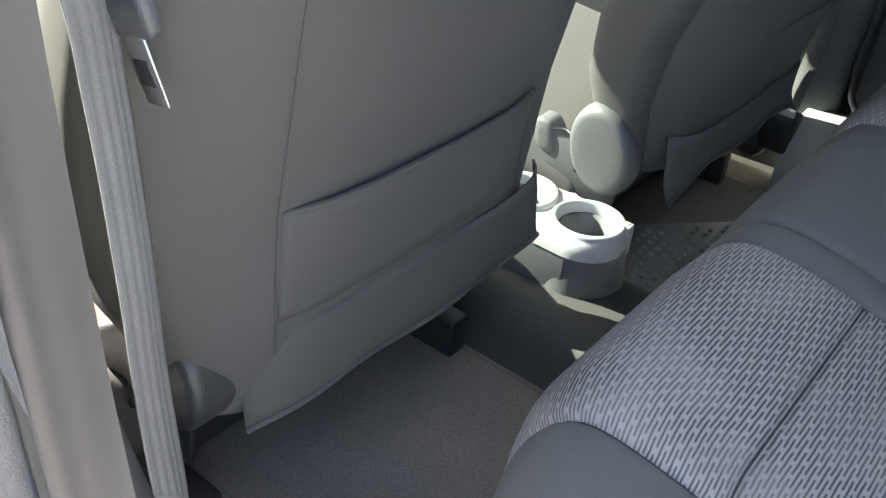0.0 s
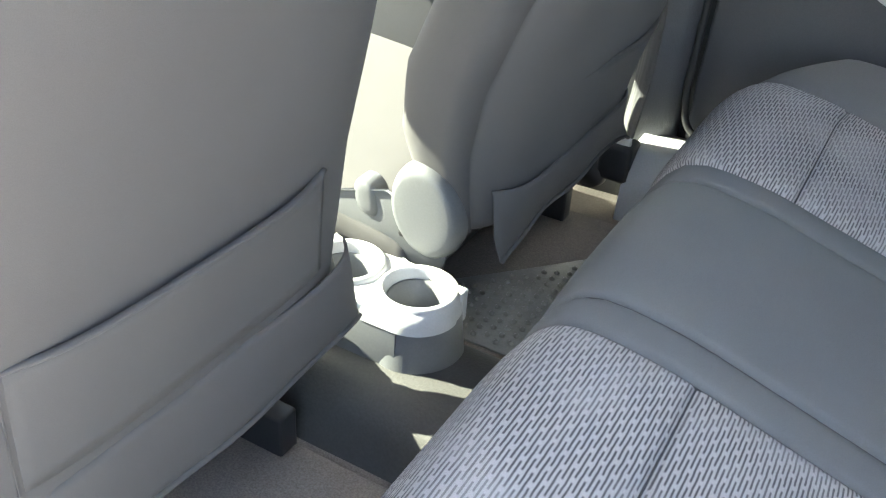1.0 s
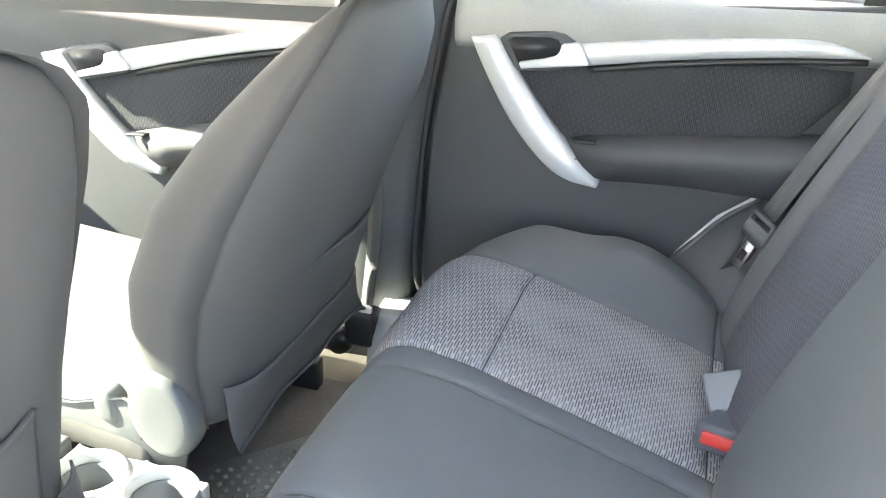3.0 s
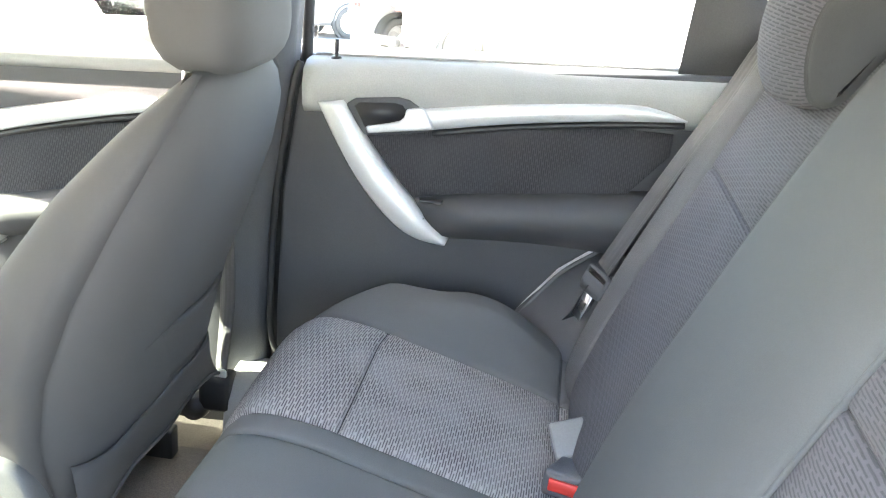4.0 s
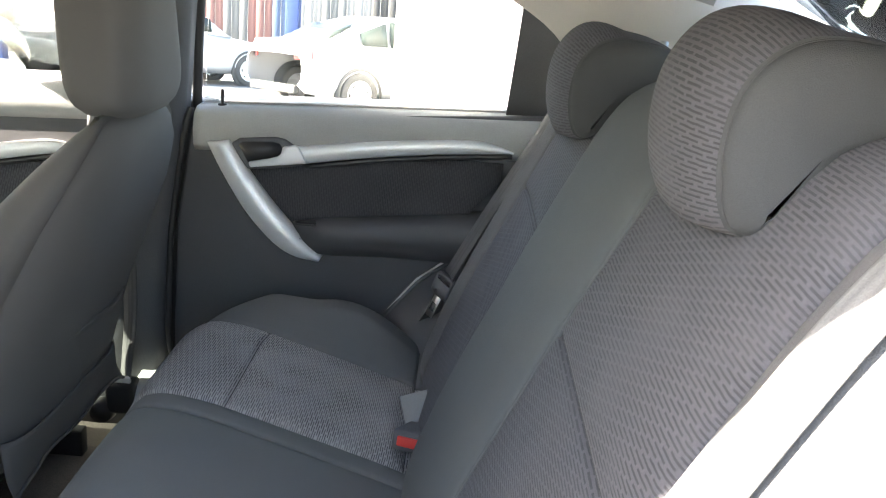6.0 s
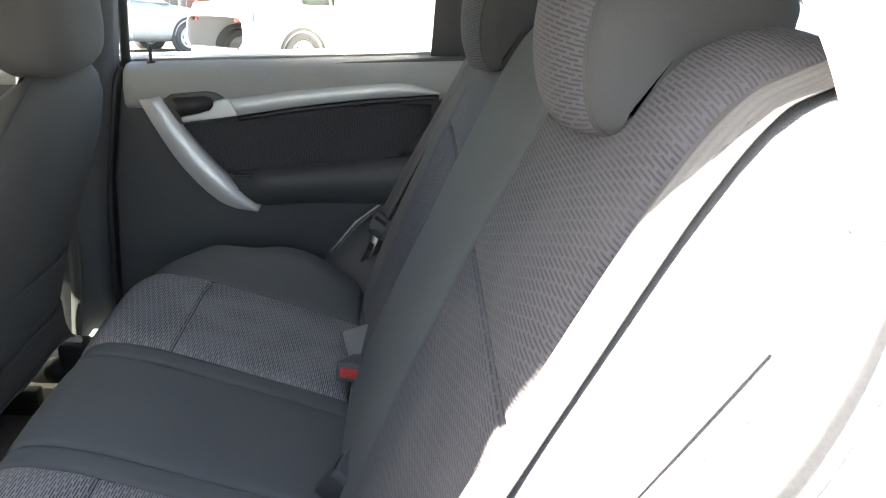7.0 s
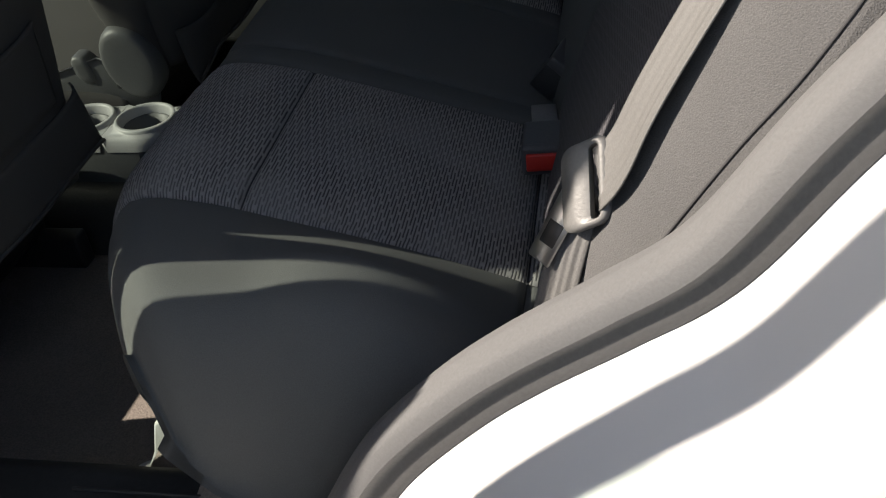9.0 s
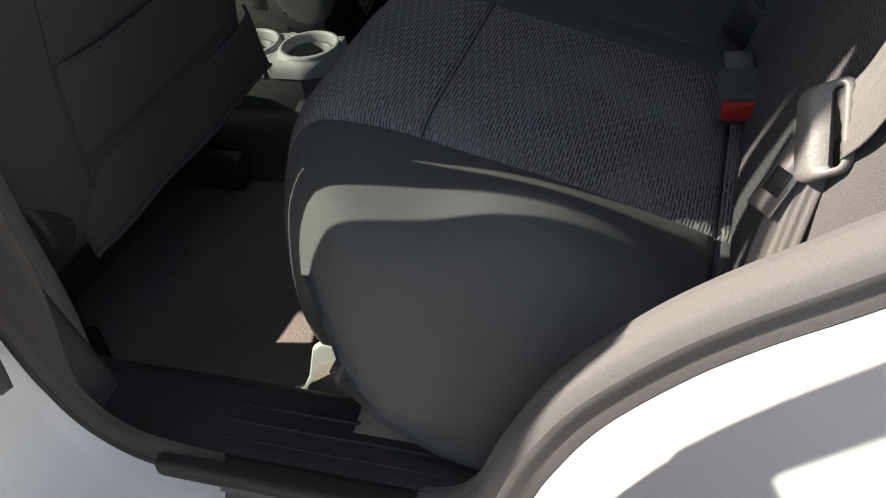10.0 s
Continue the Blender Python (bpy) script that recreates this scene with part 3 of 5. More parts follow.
def panel(name, shape, y0, y1, s0, s1, mat, parent, ny, ns, puff=0.005, label="", open_sides=""):
    """One sewn panel of a seat: edges drawn into the seams, the middle puffed up."""
    grid, uv = [], []
    for y in ease(y0, y1, ny):
        row, urow = [], []
        for s in ease(s0, s1, ns):
            d = []
            if "l" not in open_sides:
                d.append(y - y0)
            if "r" not in open_sides:
                d.append(y1 - y)
            if "b" not in open_sides:
                d.append(s - s0)
            if "t" not in open_sides:
                d.append(s1 - s)
            e = min(d, default=0.2)
            inset = 0.0050 * math.exp(-(e / 0.0035) ** 2) - puff * (1 - math.exp(-e / 0.03))
            row.append(shape(y, s, inset))
            urow.append((y, s))
        grid.append(row)
        uv.append(urow)
    return part(name, surf(grid, uv), mat, parent, label)


def seam(shape, pts, parent):
    """A dark sewn line lying in the groove between panels, through (y, s) pairs."""
    part("seam", tube([shape(y, q, 0.0046) for y, q in pts], 0.0009, 6, 1, (0.3, 0.9, 0.3)), SEAM, parent, "dark sewn seam")


bench = thing("rear_bench_seat", "charcoal cloth rear bench seat with ribbed insets", "car seat", (0.2, 0, 0.285))
S0, S1 = 0.0, lengths(cush)[-1]
sT = arc_of(cush, 0, 0.0, 0.35)
sR = arc_of(cush, 0, 0.272, 0.35)
sN = 0.235
for s in (-1, 1):
    a, b = sorted((0.17 * s, 0.455 * s))
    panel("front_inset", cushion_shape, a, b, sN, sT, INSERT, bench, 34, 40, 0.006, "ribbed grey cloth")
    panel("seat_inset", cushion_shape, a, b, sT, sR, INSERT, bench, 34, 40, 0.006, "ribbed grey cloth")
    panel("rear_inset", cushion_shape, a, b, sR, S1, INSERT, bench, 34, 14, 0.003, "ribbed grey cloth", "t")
    panel("front_skirt", cushion_shape, a, b, S0, sN, CLOTH, bench, 20, 24, 0.003, "", "b")
    a, b = sorted((0.455 * s, 0.665 * s))
    edge = "l" if s < 0 else "r"
    panel("cushion_bolster", cushion_shape, a, b, S0, sR, CLOTH, bench, 46, 80, 0.006, "", "b" + edge)
    panel("bolster_end", cushion_shape, a, b, sR, S1, CLOTH, bench, 46, 14, 0.003, "", "t" + edge)
    a, b = sorted((0.122 * s, 0.17 * s))
    panel("seam_strip", cushion_shape, a, b, S0, S1, CLOTH, bench, 12, 60, 0.002, "", "bt")
panel("cushion_centre", cushion_shape, -0.122, 0.122, S0, S1, CLOTH, bench, 24, 60, 0.004, "plain charcoal cloth", "bt")
B1 = lengths(back)[-1]
sM = arc_of(back, 1, 0.895, 0.1)
for s in (-1, 1):
    rim = 0.555 if s < 0 else 0.465
    a, b = sorted((0.18 * s, rim * s))
    panel("lower_back_inset", backrest_shape, a, b, 0, sM, SHADEDRIB, bench, 30, 44, 0.007, "ribbed grey cloth", "b")
    panel("upper_back_inset", backrest_shape, a, b, sM, B1, SHADEDRIB, bench, 30, 34, 0.007, "ribbed grey cloth", "t")
    a, b = sorted((rim * s, 0.675 * s))
    panel("back_bolster", backrest_shape, a, b, 0, B1, BOLSTER, bench, 24, 60, 0.007, "", "btl" if s < 0 else "bt")
    a, b = sorted((0.675 * s, 0.705 * s))
    panel("back_side", backrest_shape, a, b, 0, B1, BOLSTER, bench, 24, 60, 0.007 if s < 0 else 0.005, "", "btlr" if s < 0 else "btr")
    part("piping", tube([backrest_shape(0.18 * s, k, 0.001) for k in np.linspace(0.02, B1, 60)], 0.0035, 8, 1, (0, 1, 0)), SHADEDPLAIN, bench)
panel("back_centre", backrest_shape, -0.18, 0.18, 0, B1, SHADEDPLAIN, bench, 30, 60, 0.016, "plain charcoal cloth", "bt")
for s in (-1, 1):
    seam(cushion_shape, [(y * s, sT) for y in np.linspace(0.172, 0.453, 30)], bench)
    seam(cushion_shape, [(y * s, sR) for y in np.linspace(0.172, 0.62, 30)], bench)
    seam(cushion_shape, [(0.455 * s, q) for q in np.linspace(0.1, S1, 60)], bench)
    seam(cushion_shape, [(0.17 * s, q) for q in np.linspace(0.1, S1, 60)], bench)
    seam(cushion_shape, [(0.122 * s, q) for q in np.linspace(0.1, S1, 60)], bench)
    rim = 0.555 if s < 0 else 0.465
    seam(backrest_shape, [(y * s, sM) for y in np.linspace(0.182, rim - 0.002, 30)], bench)
    seam(backrest_shape, [(rim * s, q) for q in np.linspace(0.05, B1, 60)], bench)
    if s > 0:
        seam(backrest_shape, [(0.675, q) for q in np.linspace(0.05, B1, 60)], bench)
part("seam", tube(spline([backrest_shape(y, arc_of(back, 1, z, 0.1), -0.0073) for z, y in ((1.02, -0.676), (0.96, -0.675), (0.90, -0.673), (0.86, -0.672), (0.82, -0.669), (0.78, -0.664), (0.73, -0.659), (0.68, -0.654))], 50), 0.0011, 6, 1, (0.3, 0.9, 0.3)), SEAM, bench, "dark sewn seam")
part("seat_back_board", prism([(0.44, 0.46), (0.66, 1.04), (0.70, 1.04), (0.70, 0.46)], -0.64, 0.64, "y"), BLACK, bench)

hr_out = spline([(0.4925, 1.035), (0.4805, 1.037), (0.4705, 1.053), (0.4655, 1.081), (0.4675, 1.112), (0.4765, 1.135), (0.4935, 1.152), (0.5145, 1.162), (0.5395, 1.165), (0.5705, 1.160), (0.5935, 1.149), (0.6070, 1.131), (0.6065, 1.113)], 44)
hr_in = spline([(0.6065, 1.113), (0.5945, 1.096), (0.5685, 1.092), (0.5485, 1.095), (0.5375, 1.092), (0.5265, 1.078), (0.5175, 1.058), (0.5065, 1.042), (0.4925, 1.035)], 30)[1:-1]
hr_all = np.vstack([hr_out, hr_in])
hr_way = np.roll(hr_all, -1, axis=0) - np.roll(hr_all, 1, axis=0)
hr_nor = np.stack([-hr_way[:, 1], hr_way[:, 0]], axis=1) / np.linalg.norm(hr_way, axis=1, keepdims=True)


def headrest(y, lift=0.0):
    """A saddle-shaped headrest: a bulged front pad that arches over the top of the backrest, with soft padded sides."""
    ob = thing("rear_headrest", "saddle-shaped charcoal headrest with ribbed cloth front", "headrest", (0.6, y, 1.12), "rear headrests")
    w = 0.128
    n = len(hr_out)

    def ringp(t, inset=0.0):
        bulge = 1 - min(abs(t), 1.0) ** 2.4
        pts = []
        for i, (p, q) in enumerate(zip(hr_all, hr_nor)):
            front = min(max((0.545 - p[0]) / 0.06, 0.0), 1.0) if i < n else 0.0
            d = bulge * (0.006 + 0.026 * front * front * (3 - 2 * front)) if i < n else 0.0
            edge = min(i, n - 1 - i) / 5.0 if i < n else 0.0
            d = d * min(edge, 1.0) - inset
            pts.append((p[0] + q[0] * d + 0.65 * lift, y + w * t, p[1] + q[1] * d + lift))
        return pts

    ts = np.linspace(-0.84, 0.84, 21)
    sl = lengths(hr_out)
    part("front_cloth", surf([ringp(t)[:n] for t in ts], [[(w * t, v) for v in sl] for t in ts]), SHADEDRIB, ob, "ribbed grey cloth")
    part("underside", surf([(ringp(t)[n - 1:] + ringp(t)[:1]) for t in ts]), CLOTH, ob)
    for s in (-1, 1):
        steps = ((0.84, 0.0), (0.855, 0.0022), (0.87, 0.0012), (0.91, 0.0014), (0.95, 0.0034), (0.98, 0.0066), (1.0, 0.0115), (1.012, 0.0165))
        rows = [ringp(s * t, k) for t, k in steps]
        bm = surf([[r[i] for r in rows] for i in range(len(hr_all))], wrap=True)
        bm.verts.ensure_lookup_table()
        k = len(steps)
        bm.faces.new([bm.verts[i * k + k - 1] for i in range(len(hr_all))])
        part("side_panel", bm, HEADCLOTH, ob, "smooth charcoal cloth")
        part("seam", tube(rows[1] + rows[1][:1], 0.0008, 6, 1, (0, 1, 0)), SEAM, ob)
    for s in (-0.05, 0.05):
        part("post", tube([(0.60, y + s, 1.08), (0.605, y + s, 1.16)], 0.006, 10, 1, (0, 1, 0)), STEEL, ob)
    return ob


headrest(0.315)
headrest(-0.325, 0.05)


# ---- front seats ----
def front_seat(cy, dx, lean, hem=0.0, shift=0.0, wide=1.0):
    """A front seat with its middle at cy; lean: how much less than usual the back reclines."""
    ob = thing("front_seat", "front bucket seat in a grey cloth slip cover", "car seat", (-0.55 + dx, cy, FLOOR), "front seats")
    zs = np.array((0.47, 0.52, 0.58, 0.66, 0.76, 0.86, 0.93, 0.975, 1.0))
    xb = np.array((-0.300, -0.285, -0.272, -0.252, -0.215, -0.178, -0.160, -0.158, -0.168)) + dx - lean * (zs - 0.46)
    xf = np.array((-0.40, -0.435, -0.455, -0.450, -0.410, -0.335, -0.270, -0.225, -0.198)) + dx - lean * (zs - 0.46)
    ww = np.array((0.222, 0.236, 0.250, 0.258, 0.256, 0.240, 0.208, 0.165, 0.12)) * wide
    if hem:
        ww = np.array((0.228, 0.246, 0.262, 0.268, 0.268, 0.265, 0.255, 0.215, 0.15))
    zz = np.linspace(zs[0], zs[-1], 34)
    rows = []
    for z in zz:
        b, f, w = (np.interp(z, zs, k) for k in (xb, xf, ww))
        ring = []
        for k in np.linspace(0, 2 * math.pi, 56, endpoint=False):
            c, s = math.cos(k), math.sin(k)
            e = 0.42 if c > 0 else 0.62
            px = (b + f) / 2 + (b - f) / 2 * math.copysign(abs(c) ** e, c)
            py = w * math.copysign(abs(s) ** 0.5, s)
            if hem and s < 0:
                py *= 0.90 + 0.10 * min(max((z - 0.50) / 0.16, 0.0), 1.0)
            elif hem:
                py *= 1 + 0.11 * min(max((z - 0.56) / 0.2, 0.0), 1.0)
            if c > 0.2:
                px -= 0.022 * (py / w) ** 4
            ring.append((px, cy + py, z))
        rows.append(ring)
    bm = surf(np.array(rows).transpose(1, 0, 2), wrap=True, caps=True)
    part("backrest", bm, COVER, ob, "grey slip cover")

    def back_x(z):
        return float(np.interp(z, zs, xb))
    # skirt of the cover, drawn out to a point at each lower corner
    g = []
    for t in np.linspace(-1, 1, 40):
        row = []
        for k in np.linspace(0, 1, 10):
            z = 0.532 + hem - k * ((0.078 if hem else 0.071) + 0.015 * abs(t) ** 8) + 0.001 * math.sin(9 * t)
            row.append((back_x(max(z, 0.47)) + (0.0008 + 0.0112 * k if hem else 0.003 + 0.009 * k) - 0.030 * abs(t) ** 8 * (1 - k) + 0.003 * k * math.sin(7 * t + 1) - (0.022 * k * abs(t) ** 5 if hem else 0), cy + shift + (t * (0.212 + 0.004 * k) + 0.005 if hem else t * (0.207 + 0.004 * k)), z))
        g.append(row)
    part("cover_skirt", surf(g, thick=0.003), COVER, ob, "hemmed skirt of the slip cover")
    part("skirt_hem", tube([r[-1] for r in g], 0.003, 8, 1, (0, 0, 1)), COVER, ob)
    # pocket with a sagging, hemmed mouth
    g = []
    for t in np.linspace(-1, 1, 36):
        top = 0.652 + 0.8 * hem - 0.003 * (1 - t * t)
        low = 0.545 + hem
        g.append([(back_x(z) + 0.0015 + (0.008 if hem else 0.005) * (1 - t ** 4) * ((z - low) / (top - low)) ** 1.5 - (0.008 if hem else 0.014) * abs(t) ** 5 - (0.0 if hem else 0.012 * min(max(0.35 - t, 0.0), 0.8)), cy + shift + (t * 0.161 - 0.019 if hem else t * 0.168), z) for z in np.linspace(low, top, 10)])
    part("back_pocket", surf(g, thick=0.002), COVER, ob)
    part("pocket_hem", tube([r[-1] for r in g], 0.004, 8, 0.5, (0, 0, 1)), COVER, ob)
    part("hem_stitch", tube([(r[-3][0] + 0.0008, r[-3][1], r[-3][2]) for r in g], 0.0011, 6, 1, (0, 0, 1)), COVER, ob)
    if hem:
        part("cover_seam", tube([(back_x(z) - 0.0035, cy - 0.157, z) for z in np.linspace(0.53, 0.92, 20)], 0.0008, 6, 1, (0, 1, 0)), COVER, ob)
    # headrest of the same cover
    rows = []
    for z in np.linspace(0.985, 1.235, 22):
        q = (z - 0.985) / 0.25
        k = max(1 - abs(2 * q - 1) ** 5, 0.02) ** 0.4
        ring = []
        for a in np.linspace(0, 2 * math.pi, 44, endpoint=False):
            c, s = math.cos(a), math.sin(a)
            ring.append((-0.19 + dx - lean * (z - 0.46) - 0.02 * q + 0.062 * k * math.copysign(abs(c) ** 0.6, c), cy + (0.135 - 0.012 * q) * k * math.copysign(abs(s) ** 0.55, s), z))
        rows.append(ring)
    part("headrest", surf(np.array(rows).transpose(1, 0, 2), wrap=True, caps=True), COVER, ob, "grey covered headrest")
    # seat cushion and its plastic sides
    rows = []
    for y in np.linspace(-1, 1, 20):
        k = max(1 - abs(y) ** 4, 0.0) ** 0.5
        rows.append([(x + dx, cy + (0.285 if hem else 0.25) * y, 0.40 + (z - 0.40) * (0.25 + 0.75 * k)) for x, z in spline([(-0.40, 0.40), (-0.43, 0.47), (-0.55, 0.50), (-0.75, 0.525), (-0.90, 0.53), (-0.955, 0.49), (-0.95, 0.40)], 24)])
    part("seat_cushion", surf(rows, thick=0.01), COVER, ob)
    part("seat_base", rbox((-0.93 + dx, cy - 0.21, 0.33), (-0.42 + dx, cy + 0.21, 0.41), 0.012), BLACK, ob)
    for s in (-1, 1):
        part("seat_rail", rbox((-0.95 + dx, cy + s * 0.19 - 0.015, FLOOR), (-0.36 + dx, cy + s * 0.19 + 0.015, FLOOR + 0.06), 0.004), BLACK, ob)
        yy = cy + s * (0.198 if hem and s < 0 else 0.228)
        near = hem and s < 0
        # driver's outboard side: dark plastic, with the shade there also put into the colour
        mat = DARKCOVER if near else RECLINER
        if near:
            rx, rz, big = -0.372, 0.507, 0.056
        else:
            rx, rz, big = -0.385, 0.487, 0.070
        drop = [(rx + dx + big * math.cos(a), rz + big * math.sin(a)) for a in np.linspace(-2.5, 2.75, 34)] + [(rx - 0.083 + dx, rz + 0.005), (rx - 0.095 + dx, rz - 0.017), (rx - 0.085 + dx, rz - 0.041)]
        if near:
            cov = part("recliner_cover", prism(drop, yy - s * 0.02, yy + s * 0.028, "y", 0.012, 4), mat, ob, "grained grey plastic recliner cover")
        else:
            # an upright oval shell with a broad rounded rim and a flatter face
            rows = []
            for a in np.linspace(0, 2 * math.pi, 56, endpoint=False):
                c, q = math.cos(a), math.sin(a)
                rows.append([(-0.381 + dx + k * (0.0475 * c - 0.008 * q), yy + s * h, 0.4925 + k * 0.0610 * q) for k, h in ((0.97, -0.008), (1.0, 0.006), (0.985, 0.014), (0.95, 0.0195), (0.90, 0.0235), (0.84, 0.0262), (0.74, 0.0272), (0.5, 0.0278), (0.25, 0.028), (0.001, 0.028))])
            cov = part("recliner_cover", surf(rows, wrap=True), mat, ob, "grained grey plastic recliner cover")
            rows = []
            for a in np.linspace(0, 2 * math.pi, 32, endpoint=False):
                c, q = math.cos(a), math.sin(a)
                rows.append([(-0.470 + dx + k * (0.017 * math.copysign(abs(c) ** 0.8, c) - 0.006 * q), yy + s * (h - 0.008), 0.478 + k * 0.024 * math.copysign(abs(q) ** 0.8, q)) for k, h in ((1.02, -0.01), (1.0, 0.012), (0.94, 0.017), (0.8, 0.0195), (0.4, 0.0205), (0.001, 0.0205))])
            part("pivot_cap", surf(rows, wrap=True), mat, ob, "small oval grey plastic cap")
        part("screw", lathe([(0.0, s * 0.0290), (0.004, s * 0.0292), (0.0055, s * 0.026)], (-0.408 + dx, yy - (0 if near else 0.004) * s, 0.452 if near else 0.458), "y", 12), BLACK, cov)
        part("side_shield", prism([(x + dx, z) for x, z in ((-0.36, 0.40), (-0.35, 0.455), (-0.44, 0.50), (-0.52, 0.475), (-0.92, 0.46), (-0.95, 0.40), (-0.93, 0.345), (-0.45, 0.345))], yy - 0.008, yy + 0.010 * s + 0.001, "y", 0.004), mat, ob, "grey plastic seat shield")
    return ob


front_seat(0.33, 0.0, 0.0, 0.0, -0.011)
front_seat(-0.333, -0.050, 0.19, 0.016, 0.029, 1.05)


# ---- centre console ----
console = thing("cup_holder_console", "grey plastic rear cup holder at the end of the centre console", "cup holder", (-0.40, 0.022, 0.35))


def cup_plate(name, cx, hole, rounded, top, out_near, out_far):
    """One stretch of the console's top, with a rimmed cup well let into it; rounded closes it with a half circle."""
    rows = []
    for a in np.linspace(0, 2 * math.pi, 96, endpoint=False):
        c, q = math.cos(a), math.sin(a)
        side = (out_far if q > 0 else out_near) / max(abs(q), 1e-6)
        joint = 0.0498 / max(abs(c), 1e-6)
        far = min(side, joint)
        flat = joint < side
        if rounded and c > 0:
            far, flat = out_far + (out_near - out_far) * max(-q, 0.0), False
        prof = [(hole - 0.006, 0.352), (hole - 0.003, top - 0.016), (hole - 0.001, top - 0.004), (hole + 0.001, top), (hole + 0.005, top - 0.0005), (hole + 0.0068, top - 0.0025), (hole + 0.0074, top - 0.0055), (max(far - 0.011, hole + 0.0078), top - 0.0062)]
        prof += [(far - 0.005, top - 0.0062), (far - 0.002, top - 0.0063), (far, top - 0.0064), (far, top - 0.011)] if flat else [(far - 0.0055, top - 0.0085), (far - 0.002, top - 0.0135), (far, top - 0.021), (far + 0.0003, top - 0.030)]
        rows.append([(cx + r * c, 0.024 + r * q, z) for r, z in prof])
    ob = part(name, surf(rows, wrap=True), CONSOLE, console, "pale grey plastic top with a rimmed cup well")
    part("well_floor", lathe([(0.0, 0.360), (hole - 0.004, 0.360)], (cx, 0.024, 0.0), "z", 24), PLASTIC, ob)
    part("well_wall", lathe([(hole - 0.009, 0.360), (hole - 0.0075, top - 0.015), (hole - 0.004, top - 0.0145)], (cx, 0.024, 0.0), "z", 40), RECLINER, ob, "grained grey well")
    return ob


cup_plate("rear_cup_plate", -0.3502, 0.0405, True, 0.4345, 0.057, 0.0525)
cup_plate("front_cup_plate", -0.4500, 0.0405, False, 0.4345, 0.057, 0.0525)
part("cup_body", lathe([(0.0515, 0.416), (0.0530, 0.406), (0.0550, 0.38), (0.0600, 0.334)], (-0.3502, 0.024, 0.0), "z", 56), CUPBODY, console, "grey plastic cup body")
for y0, y1 in ((-0.0320, -0.0275), (0.0710, 0.0755)):
    part("console_flank", prism([(-0.510, 0.334), (-0.510, 0.4175), (-0.345, 0.4175), (-0.345, 0.334)], y0, y1, "y", 0.001), CUPBODY, console)
part("console_body", prism([(-1.35, 0.34), (-1.35, 0.48), (-0.95, 0.47), (-0.512, 0.436), (-0.509, 0.34)], -0.032, 0.0755, "y", 0.006, 3), PLASTIC, console)
part("clip", merge(rbox((-0.310, 0.041, 0.390), (-0.301, 0.055, 0.434), 0.003), rbox((-0.314, 0.042, 0.428), (-0.301, 0.054, 0.434), 0.002)), CONSOLE, console, "small pale plastic tab")


